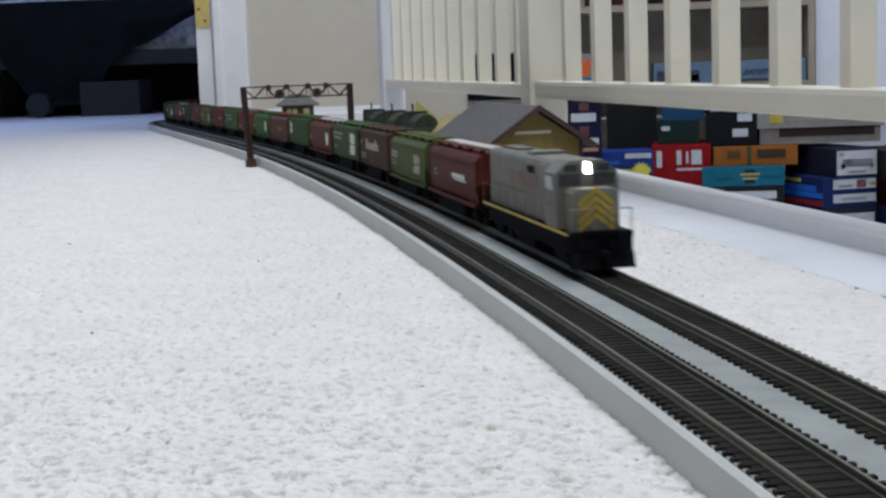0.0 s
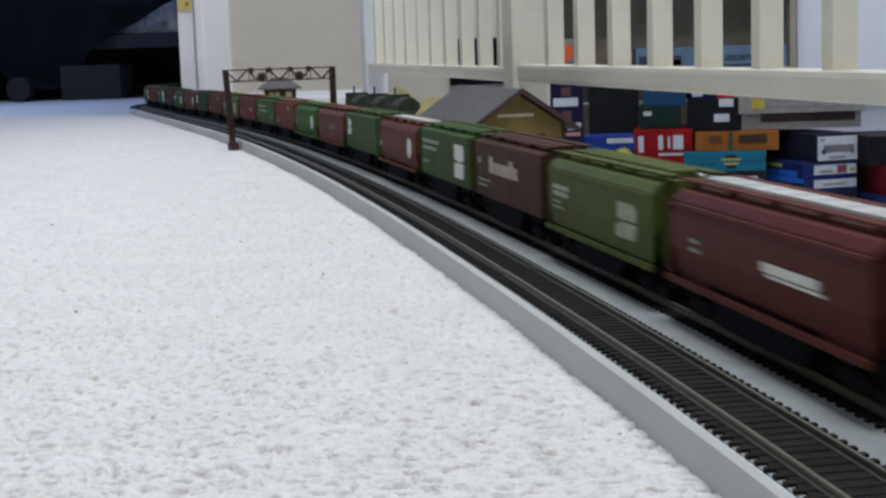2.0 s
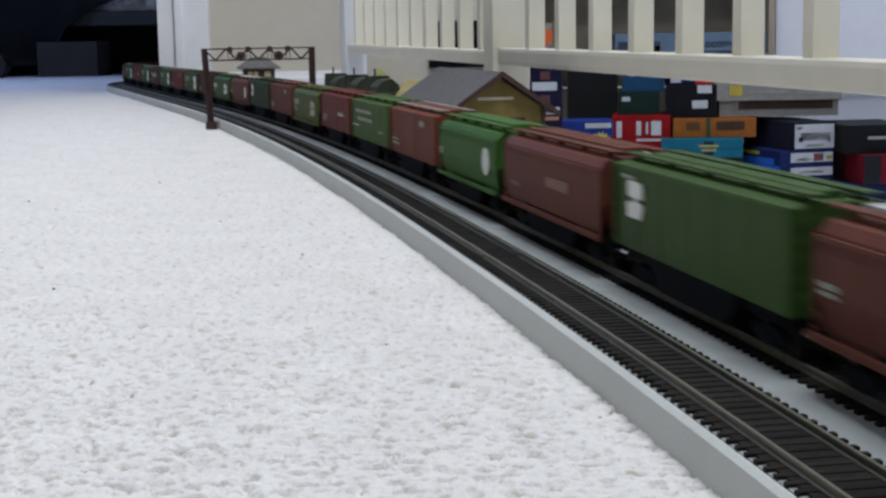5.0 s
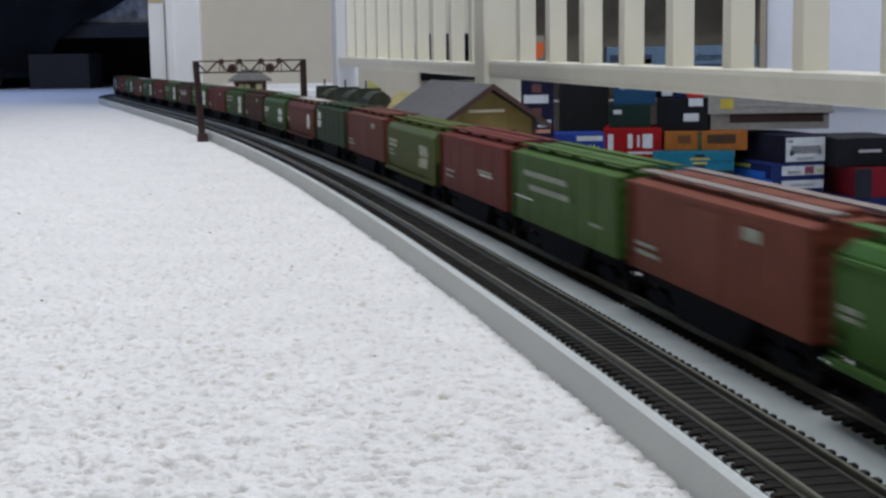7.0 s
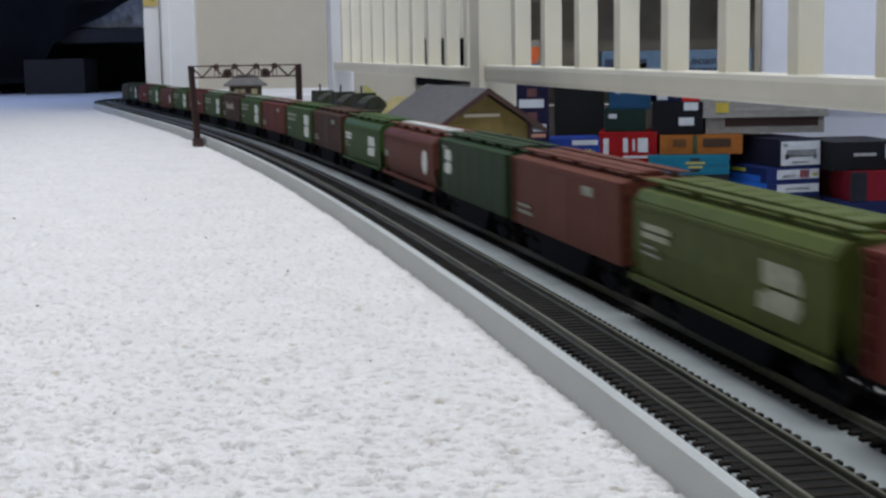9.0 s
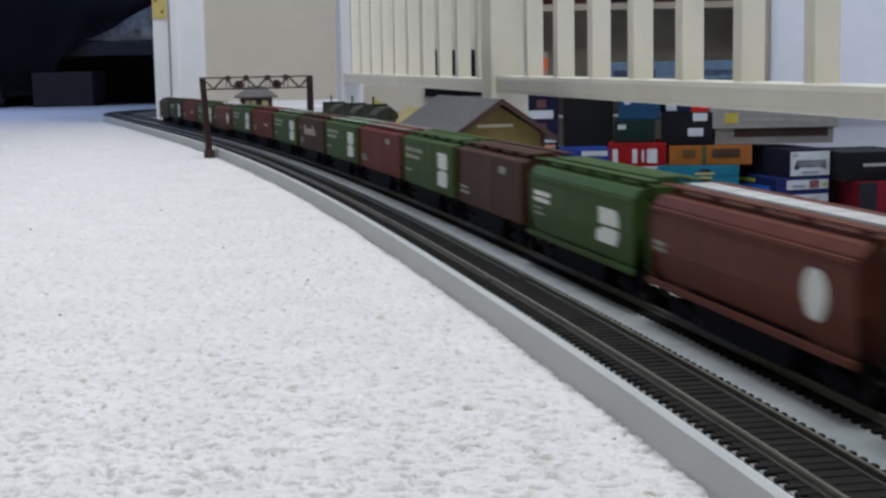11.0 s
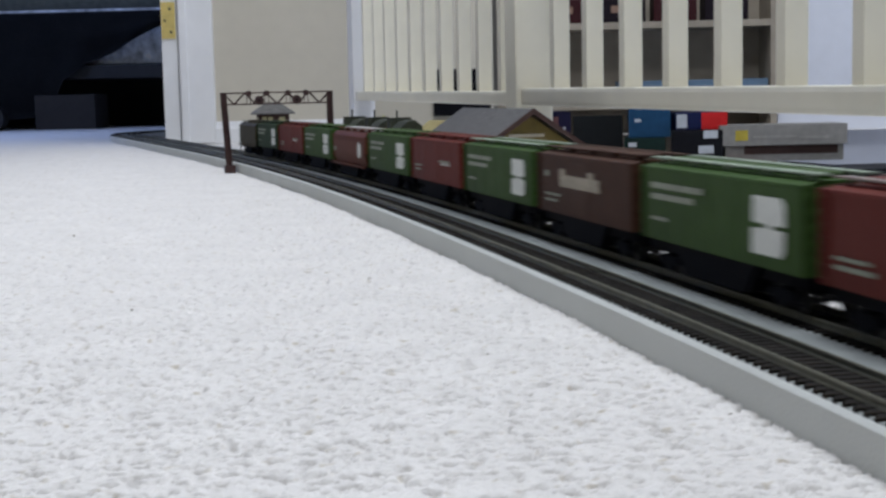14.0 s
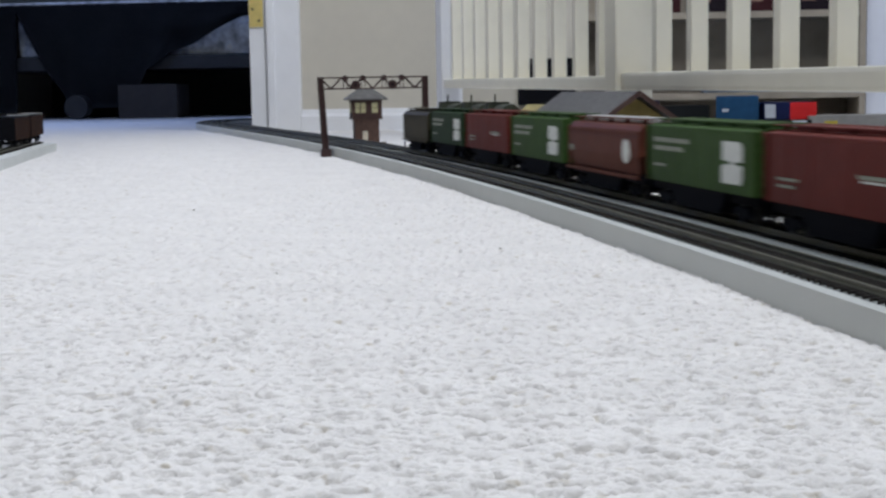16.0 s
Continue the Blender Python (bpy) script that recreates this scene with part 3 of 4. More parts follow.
def boxcar(colour_name, colour, style, L, roof=None, label=""):
    p = paint(colour_name, colour)
    car = thing("boxcar", label, "freight car", group="cars of the train")
    hw = 0.0178
    z0, z1 = 0.0160, 0.0498
    part("body", box(-L / 2, L / 2, -hw, hw, z0, z1, 0.0005), p, car)
    posts = 15 if style in ("words", "small") else 7
    rib = mesh_of("side_rib", box(-0.0005, 0.0005, -0.0002, 0.0002, z0 + 0.001, z1 - 0.001), p)
    for k in range(posts):
        for s in (-1, 1):
            ob = new("side_rib", rib)
            ob.parent = car
            ob.location = (-L / 2 + 0.004 + k * (L - 0.008) / (posts - 1), s * hw, 0)
    rib = mesh_of("end_rib", box(-0.0006, 0.0006, -hw + 0.001, hw - 0.001, 0, 0.0022), p)
    for s in (-1, 1):
        for i in range(5):
            ob = new("end_rib", rib)
            ob.parent = car
            ob.location = (s * L / 2, 0, z0 + 0.005 + i * 0.006)
    roof_work(L, hw, z1, p, roof or p, car)
    for s in (-1, 1):
        part("eave_rail", box(-L / 2, L / 2, min(s * (hw - 0.001), s * (hw + 0.0005)), max(s * (hw - 0.001), s * (hw + 0.0005)), z1 - 0.0016, z1 + 0.0004, 0.0007), p, car)
    if style in ("words", "small", "stripe"):
        for s in (-1, 1):
            part("sliding_door", box(-0.018, 0.016, s * hw - 0.0002 + 0.0001 * s, s * hw + 0.0002 + 0.0001 * s, z0 + 0.002, z1 - 0.003, 0.0001), p, car)
    underside(L, z0, car)
    end_detail(p, L, car, z0, z1, hw)
    marks(car, L, style, hw + 0.0005, z0, z1)
    return car


def hopper(colour_name, colour, style, L, roof=None, label=""):
    p = paint(colour_name, colour)
    car = thing("covered_hopper", label, "freight car", group="cars of the train")
    hw = 0.0180
    z0, z1 = 0.0130, 0.0500
    curve = 0.0025 if style in ("round", "block") else 0.0008
    prof = [(hw - 0.004, z0), (hw - curve, z0 + 0.004), (hw, z0 + 0.015), (hw, z1 - 0.0075 - curve), (hw - 0.3 * curve - 0.0004, z1 - 0.0045), (hw - 0.0030, z1 - 0.0012), (hw - 0.0075, z1)]
    prof = [(-y, z) for y, z in prof] + prof[::-1]
    k = L / 2
    lowest = z0 + 0.005

    def inset(z):
        return 0.004 + 0.010 * max(0.0, (lowest - z) / 0.005) + (0.003 if curve > 0.001 and z > z1 - 0.003 else 0.0)
    b = bmesh.new()
    a0 = [b.verts.new((-k + inset(z), y, z)) for y, z in prof]
    a1 = [b.verts.new((k - inset(z), y, z)) for y, z in prof]
    b.faces.new(a0)
    b.faces.new(a1[::-1])
    for i in range(len(prof)):
        j = (i + 1) % len(prof)
        b.faces.new((a0[i], a1[i], a1[j], a0[j]))
    bmesh.ops.recalc_face_normals(b, faces=b.faces[:])
    part("body", b, p, car)
    e = bmesh.new()
    for s in (-1, 1):
        bm_box(e, -k + 0.003, k - 0.003, s * hw - 0.0018, s * hw + 0.0002, z0 + 0.0008, z0 + 0.0030)
        bm_box(e, -k + 0.004, k - 0.004, s * (hw - 0.0004) - 0.0008, s * (hw - 0.0004) + 0.0008, z1 - 0.0068, z1 - 0.0054)
        for x in (-k + 0.003, k - 0.003):
            bm_box(e, x - 0.0005, x + 0.0005, s * 0.0125 - 0.0005, s * 0.0125 + 0.0005, z0 + 0.002, z1 - 0.002)
            bm_box(e, x - 0.0005, x + 0.0005, s * 0.006 - 0.0004, s * 0.006 + 0.0004, z0 + 0.002, z1 - 0.004)
    part("side_sill", e, p, car)
    r = roof or p
    for i in range(8):
        x0, x1 = -k + 0.010 + i * (L - 0.020) / 8, -k + 0.010 + (i + 0.86) * (L - 0.020) / 8
        part("hatch", box(x0, x1, -0.0055, 0.0055, z1 - 0.0002, z1 + 0.0036, 0.0008), r, car)
    for s in (-1, 1):
        walkway = bmesh.new()
        for q in (-1, 0, 1):
            bm_box(walkway, -k, k, s * 0.0100 + q * 0.0018 - 0.0008, s * 0.0100 + q * 0.0018 + 0.0008, z1 + 0.0024, z1 + 0.0030)
        for i in range(5):
            x = -k + 0.014 + i * (L - 0.028) / 4
            bm_box(walkway, x - 0.0002, x + 0.0002, s * 0.0100 - 0.0016, s * 0.0100 + 0.0016, z1 - 0.0002, z1 + 0.0025)
        part("running_board", walkway, p, car)
    underside(L, z0 + 0.003, car)
    end_detail(p, L, car, z0 + 0.002, z1 - 0.004, hw - 0.001)
    marks(car, L, style, hw + 0.0002, z0 + 0.003, z1 - 0.006)
    return car


def locomotive(L):
    loco = thing("diesel_locomotive", "weathered grey diesel locomotive with yellow chevron nose and lit headlight", "locomotive")
    k = L / 2
    part("frame", box(-k + 0.004, k - 0.004, -0.0175, 0.0175, 0.0125, 0.0165, 0.0004), BLACK, loco, "black walkway frame")
    for s in (-1, 1):
        part("frame_stripe", box(-k + 0.005, k - 0.005, s * 0.0177 - 0.0003, s * 0.0177 + 0.0003, 0.0150, 0.0163), YELLOW, loco, "yellow stripe along the frame")
    part("fuel_tank", box(-0.022, 0.022, -0.0145, 0.0145, 0.0035, 0.0126, 0.0015), BLACK, loco, "black fuel tank")
    hood = part("hood", prism([(-0.0130, 0.0165), (-0.0130, 0.0478), (-0.0122, 0.0500), (-0.0100, 0.0516), (0.0100, 0.0516), (0.0122, 0.0500), (0.0130, 0.0478), (0.0130, 0.0165)], -k + 0.010, k - 0.052), LGREY, loco)
    for i in range(11):
        x = -k + 0.018 + i * (L - 0.076) / 11
        for s in (-1, 1):
            part("hood_door", box(x, x + 0.0092, s * 0.0131 - 0.0002, s * 0.0131 + 0.0002, 0.0185, 0.0305), LGREY, hood)
    for s in (-1, 1):
        for i in range(6):
            x = -0.046 + i * 0.0125
            part("faded_letter", box(x, x + 0.010, s * 0.0131 - 0.0002, s * 0.0131 + 0.0002, 0.033, 0.0415), RUST, hood)
    fans = bmesh.new()
    for x in (-k + 0.022, -k + 0.038, -k + 0.054):
        bm_tube(fans, (x, 0, 0.0510), (x, 0, 0.0530), 0.0068, seg=20)
    bm_box(fans, -0.012, 0.004, -0.010, 0.010, 0.0505, 0.0538, 0.001)
    part("roof_fan", fans, LGREY, hood)
    for s in (-1, 1):
        part("intake_grille", box(0.004, 0.020, s * 0.0131 - 0.0004, s * 0.0131 + 0.0004, 0.0420, 0.0462), BLACK, hood, "dark intake grille")
    cab = part("cab", prism([(-0.0172, 0.0165), (-0.0172, 0.046), (-0.0095, 0.0525), (0.0095, 0.0525), (0.0172, 0.046), (0.0172, 0.0165)], k - 0.054, k - 0.029), LGREY, loco)
    for s in (-1, 1):
        part("side_window", box(k - 0.050, k - 0.034, s * 0.0174 - 0.0003, s * 0.0174 + 0.0003, 0.0370, 0.0445), GLASSY, cab, "dark side window")
        part("cab_number_bar", box(k - 0.049, k - 0.038, s * 0.0174 - 0.0002, s * 0.0174 + 0.0002, 0.0275, 0.0310), RUST, cab)
        part("windscreen", box(k - 0.0290, k - 0.0285, min(s * 0.0035, s * 0.0155), max(s * 0.0035, s * 0.0155), 0.0395, 0.0455), GLASSY, cab, "dark windscreen")
    nose = part("nose", prism([(-0.0125, 0.0165), (-0.0125, 0.036), (-0.010, 0.0385), (0.010, 0.0385), (0.0125, 0.036), (0.0125, 0.0165)], k - 0.030, k - 0.012), LGREY, loco)
    for i in range(4):
        z = 0.0178 + i * 0.0044
        for s in (-1, 1):
            b = bmesh.new()
            v = [b.verts.new((k - 0.0117, s * y, q)) for y, q in ((0.0, z + 0.0056), (0.0098, z - 0.0026), (0.0098, z + 0.0006), (0.0, z + 0.0088))]
            b.faces.new(v)
            bmesh.ops.solidify(b, geom=b.faces[:], thickness=0.0003)
            part("chevron", b, YELLOW, nose, "yellow nose chevron")
    part("headlight_housing", box(k - 0.030, k - 0.0275, -0.0035, 0.0035, 0.0455, 0.0515, 0.0008), LGREY, cab)
    for z in (0.0472, 0.0500):
        part("headlight", tube((k - 0.0276, 0, z), (k - 0.0268, 0, z), 0.0015, seg=12), LIT, cab, "lit white headlight")
    part("number_board", box(k - 0.029, k - 0.0278, -0.0125, -0.0055, 0.0468, 0.0505), GLASSY, cab, "dark number board")
    part("number_board", box(k - 0.029, k - 0.0278, 0.0055, 0.0125, 0.0468, 0.0505), GLASSY, cab, "dark number board")
    part("pilot", prism([(-0.0168, 0.003), (-0.0168, 0.0207), (0.0168, 0.0207), (0.0168, 0.003)], k - 0.006, k - 0.003), BLACK, loco, "black snowplough pilot")
    part("pilot_step", box(k - 0.012, k - 0.004, -0.0170, 0.0170, 0.0045, 0.0065), BLACK, loco)
    rail = bmesh.new()
    for s in (-1, 1):
        xs = [-k + 0.006 + i * (L - 0.012) / 9 for i in range(10)]
        for x in xs:
            if k - 0.056 < x < k - 0.027:
                continue
            bm_tube(rail, (x, s * 0.0172, 0.0165), (x, s * 0.0172, 0.0285), 0.00022, seg=5)
        bm_tube(rail, (xs[0], s * 0.0172, 0.0285), (k - 0.055, s * 0.0172, 0.0285), 0.00022, seg=5)
        bm_tube(rail, (k - 0.004, s * 0.0165, 0.0165), (k - 0.004, s * 0.0165, 0.029), 0.0004, seg=5)
        bm_tube(rail, (k - 0.004, s * 0.0040, 0.0165), (k - 0.004, s * 0.0040, 0.029), 0.0004, seg=5)
        bm_tube(rail, (k - 0.004, s * 0.0165, 0.0285), (k - 0.004, s * 0.0040, 0.0285), 0.0004, seg=5)
    part("handrail", rail, LGREY, loco, "thin wire handrails")
    part("drop_platform", box(k - 0.006, k - 0.001, -0.0095, 0.0095, 0.0160, 0.0175), BLACK, loco)
    for q in list(loco.children):
        if q.name.split(".")[0] in ("frame", "frame_stripe", "hood", "cab", "nose", "handrail", "drop_platform"):
            q.location.z = 0.0042
    part("side_skirt", box(-k + 0.010, k - 0.010, -0.0150, 0.0150, 0.0090, 0.0168), BLACK, loco, "black underframe")
    plough = bmesh.new()
    for s in (-1, 1):
        bm_prism(plough, [(k - 0.003, 0.0022), (k + 0.0015, 0.0022), (k - 0.0005, 0.0100), (k - 0.003, 0.0100)], min(s * 0.0005, s * 0.0168), max(s * 0.0005, s * 0.0168), "y")
    part("plough", plough, BLACK, loco, "black snowplough blade")
    for s in (-1, 1):
        hose = bmesh.new()
        for i in range(3):
            y = s * (0.0050 + 0.0028 * i)
            bm_tube(hose, (k - 0.003, y, 0.0175), (k + 0.0012, y * 1.05, 0.0120), 0.0007, seg=6)
            bm_tube(hose, (k + 0.0012, y * 1.05, 0.0120), (k + 0.0006, y * 1.05, 0.0070), 0.0007, seg=6)
        part("air_hose", hose, BLACK, loco, "black air hoses")
        step = bmesh.new()
        for z in (0.0045, 0.0095, 0.0145):
            bm_box(step, k - 0.013, k - 0.006, min(s * 0.0145, s * 0.0178), max(s * 0.0145, s * 0.0178), z, z + 0.0009)
        part("corner_step", step, BLACK, loco)
    coupler(k - 0.003, 1, loco)
    coupler(-k + 0.003, -1, loco)
    truck(-k + 0.036, loco)
    truck(k - 0.036, loco)
    return loco


# ---- the train: distance up the line of each gap at the start, cars from the front ----
FLANK_REAR = [0.694, 0.883, 1.070, 1.260, 1.453, 1.647, 1.845, 2.025, 2.208, 2.396, 2.582, 2.778, 2.967, 3.152, 3.351, 3.540, 3.716, 3.902, 4.098, 4.288, 4.472, 4.665, 4.853, 5.049, 5.245, 5.434, 5.627, 5.809, 5.975]
LOCO_FRONT, LOCO_REAR = 0.271, 0.498


def gone(t):
    """Metres run by the train at t seconds: it slows a little towards the end."""
    return 0.2974 * t + 0.002236 * t ** 2 - 0.00032058 * t ** 3 + 0.0000089837 * t ** 4


PALE_ROOF = mat("whitened_roof", (0.50, 0.50, 0.48), 0.6, scale=60, vary=0.2, stain=0.3)
MID_ROOF = mat("grey_brown_roof", (0.22, 0.17, 0.15), 0.6, scale=60, vary=0.2, stain=0.3)
PALEGREEN_ROOF = mat("faded_green_roof", (0.27, 0.33, 0.25), 0.6, scale=60, vary=0.2, stain=0.3)
CARS = [
    ("h", "maroon", (0.098, 0.024, 0.017), "block", PALE_ROOF, "brown covered hopper with pale hatch row and white emblem"),
    ("h", "olive", OLIVE, "hopper_faded", None, "olive green covered hopper with faded pale emblem"),
    ("b", "dark_brown", DKBROWN, "words", None, "dark brown boxcar with cream lettering"),
    ("b", "green", GREEN, "emblem", None, "green boxcar with square white emblem"),
    ("h", "brown", BROWN, "round", PALE_ROOF, "brown covered hopper with white roof and round emblem"),
    ("b", "green", GREEN, "emblem_left", None, "green boxcar with small white emblem"),
    ("h", "brown", BROWN, "faint", None, "red-brown covered hopper with faded lettering"),
    ("h", "bright_green", BRIGHT, "round", None, "bright green covered hopper with round emblem"),
    ("b", "orange_red", (0.165, 0.047, 0.028), "small", MID_ROOF, "red-brown boxcar with grey roof and small lettering"),
    ("b", "leaf_green", (0.055, 0.110, 0.024), "faded", None, "green boxcar with faded lettering"),
    ("b", "deep_red", RED, "stripe", None, "deep red boxcar with short white lettering"),
    ("h", "olive", OLIVE, "hopper_faded", None, "olive green covered hopper with faded pale emblem"),
    ("b", "red", BROWN, "small", None, "red-brown boxcar with faint lettering"),
    ("b", "dark_green", DKGREEN, "emblem_left", None, "dark green boxcar with small white emblem"),
    ("h", "brown", BROWN, "round", PALE_ROOF, "brown covered hopper with white roof and round emblem"),
    ("h", "green", GREEN, "hopper_emblem", None, "green covered hopper with large white emblem"),
    ("b", "dark_brown", DKBROWN, "small", None, "dark brown boxcar with faint lettering"),
    ("b", "green", GREEN, "emblem", None, "green boxcar with square white emblem"),
    ("b", "deep_red", RED, "small", MID_ROOF, "deep red boxcar with grey roof"),
    ("b", "green", GREEN, "emblem", PALEGREEN_ROOF, "green boxcar with faded pale roof and white emblem"),
    ("b", "dark_brown", DKBROWN, "words", None, "dark brown boxcar with cream lettering"),
    ("b", "green", GREEN, "emblem", PALEGREEN_ROOF, "green boxcar with faded pale roof and white emblem"),
    ("b", "deep_red", RED, "stripe", None, "deep red boxcar with short white lettering"),
    ("b", "green", GREEN, "emblem", None, "green boxcar with square white emblem"),
    ("h", "brown", BROWN, "round", PALE_ROOF, "brown covered hopper with white roof and round emblem"),
    ("b", "green", GREEN, "emblem", None, "green boxcar with square white emblem"),
    ("b", "deep_red", RED, "stripe", None, "deep red boxcar with short white lettering"),
    ("b", "dark_green", DKGREEN, "emblem", None, "weathered dark green boxcar with square white emblem"),
    ("h", "mud", MUD, "plain", None, "weathered grey-brown covered hopper at the end of the train"),
]
TRAIN = []
loco = locomotive(LOCO_REAR - LOCO_FRONT)
TRAIN.append((loco, (LOCO_FRONT + LOCO_REAR) / 2))
for (kind, cname, colour, style, roof, label), a, b in zip(CARS, [LOCO_REAR] + FLANK_REAR, FLANK_REAR):
    make = boxcar if kind == "b" else hopper
    TRAIN.append((make(cname, colour, style, b - a - 0.013, roof, label), (a + b + 0.013) / 2))


def car_pose(s):
    p, q = line(s + 0.06, FAR_OFF), line(s - 0.06, FAR_OFF)
    mid, way = (p + q) / 2, q - p
    return Matrix.Translation((mid[0], mid[1], RAILTOP - 0.0002)) @ Matrix.Rotation(math.atan2(way[1], way[0]), 4, "Z")


# ---- signal bridge ----
def signal_bridge():
    ax = np.array([0.147, 0.044])
    ax = ax / np.linalg.norm(ax)
    at = Matrix.Translation((-0.4265, 2.103, 0)) @ Matrix.Rotation(math.atan2(ax[1], ax[0]), 4, "Z")
    t = thing("signal_bridge", "dark brown steel signal bridge spanning both tracks", "signal bridge", at)
    w, zt, zb = 0.154, 0.1135, 0.0975
    for x, lean in ((0.0, 0.006), (w, 0.0)):
        foot = 0.0
        leg = bmesh.new()
        for dx, dy in ((-0.003, -0.003), (0.003, -0.003), (-0.003, 0.003), (0.003, 0.003)):
            bm_tube(leg, (x + dx * 1.2 + lean, dy, foot), (x + dx, dy, zt), 0.0012, seg=6)
        bm_prism(leg, [(x - 0.0026 + lean, 0.0), (x + 0.0026 + lean, 0.0), (x + 0.0026, zt), (x - 0.0026, zt)], -0.002, 0.002, "y")
        for i in range(9):
            z = foot + 0.006 + i * 0.011
            q = lean * (1 - z / zt)
            bm_tube(leg, (x - 0.003 + q, -0.003, z), (x + 0.003 + q, -0.003, z + 0.009), 0.0007, seg=5)
            bm_tube(leg, (x - 0.003 + q, 0.003, z + 0.009), (x + 0.003 + q, 0.003, z), 0.0007, seg=5)
            bm_box(leg, x - 0.0035 + q, x + 0.0035 + q, -0.0035, 0.0035, z, z + 0.0015)
        part("leg", leg, STEEL, t)
        part("footing", box(x - 0.0075 + lean, x + 0.0075 + lean, -0.0075, 0.0075, foot - 0.002, 0.011, 0.001), STEEL, t, "dark square footing")
    truss = bmesh.new()
    for y in (-0.003, 0.003):
        for z in (zb, zt):
            bm_box(truss, -0.004, w + 0.004, y - 0.0008, y + 0.0008, z - 0.0010, z + 0.0010)
        k = 10
        for i in range(k):
            x0, x1 = i * w / k, (i + 1) * w / k
            a, b = (zt, zb) if i % 2 == 0 else (zb, zt)
            bm_tube(truss, (x0, y, a), (x1, y, b), 0.0010, seg=6)
    part("truss", truss, STEEL, t)
    for i, x in enumerate((0.036, 0.062, 0.093, 0.119)):
        s = bmesh.new()
        bm_tube(s, (x, -0.004, zt - 0.001), (x, 0.003, zt - 0.001), 0.0042, seg=14)
        bm_box(s, x - 0.0032, x - 0.0022, -0.0035, -0.0015, zb, zt)
        bm_box(s, x + 0.0022, x + 0.0032, -0.0035, -0.0015, zb, zt)
        part("signal_bracket", s, STEEL, t)
    for x in (0.051, 0.105):
        h = bmesh.new()
        bm_tube(h, (x, -0.006, 0.1025), (x, -0.003, 0.1025), 0.0068, seg=18)
        bm_box(h, x - 0.002, x + 0.002, -0.004, 0.004, 0.098, 0.107)
        head = part("signal_head", h, STEEL, t, "round dark signal disc")
        part("lens", tube((x, -0.0066, 0.1025), (x, -0.006, 0.1025), 0.0018), BLACK, head)
    return t


signal_bridge()


# ---- tower ----
def tower():
    t = thing("signal_tower", "small brown two-storey signal tower with hipped grey roof", "signal tower", Matrix.Translation((-0.407, 2.43, 0)) @ Matrix.Rotation(0.25, 4, "Z") @ Matrix.Diagonal((0.94, 0.94, 1, 1)))
    BR = mat("dark_brown_brick", (0.085, 0.045, 0.032), 0.8, scale=160, vary=0.3)
    part("lower_storey", box(-0.0215, 0.0215, -0.0185, 0.0185, 0.0, 0.048), BR, t)
    part("upper_storey", box(-0.0265, 0.0265, -0.022, 0.022, 0.0485, 0.079), BROWNTRIM, t)
    part("band", box(-0.0275, 0.0275, -0.023, 0.023, 0.0475, 0.0505), BROWNTRIM, t)
    b = bmesh.new()
    lo = [b.verts.new((x, y, 0.0792)) for x, y in ((-0.036, -0.031), (0.036, -0.031), (0.036, 0.031), (-0.036, 0.031))]
    lo2 = [b.verts.new((x, y, 0.0815)) for x, y in ((-0.036, -0.031), (0.036, -0.031), (0.036, 0.031), (-0.036, 0.031))]
    hi = [b.verts.new((x, y, 0.0985)) for x, y in ((-0.012, -0.006), (0.012, -0.006), (0.012, 0.006), (-0.012, 0.006))]
    b.faces.new(lo[::-1])
    b.faces.new(hi)
    for i in range(4):
        j = (i + 1) % 4
        b.faces.new((lo[i], lo[j], lo2[j], lo2[i]))
        b.faces.new((lo2[i], lo2[j], hi[j], hi[i]))
    part("hipped_roof", b, SHINGLE, t, "grey hipped roof")
    YEL = mat("lit_cream_window", (0.50, 0.46, 0.26), 0.4, scale=60)
    for x0, x1 in ((-0.0205, -0.0125), (-0.0105, -0.0025), (0.0085, 0.0190)):
        w = part("window", box(x0, x1, -0.0228, -0.0218, 0.0580, 0.0750), YEL, t, "cream-lit window")
        part("glazing_bar", box(x0, x1, -0.0232, -0.0227, 0.0660, 0.0668), BROWNTRIM, w)
    for y0, y1 in ((-0.016, -0.004), (0.002, 0.014)):
        part("window", box(-0.0273, -0.0263, y0, y1, 0.058, 0.075), YEL, t, "cream-lit window")
    part("door", box(-0.008, 0.001, -0.0193, -0.0183, 0.002, 0.028), PALE, t, "pale door")
    part("side_steps", box(0.0215, 0.034, -0.016, -0.004, 0.0, 0.009), BROWNTRIM, t)
    return t


tower()


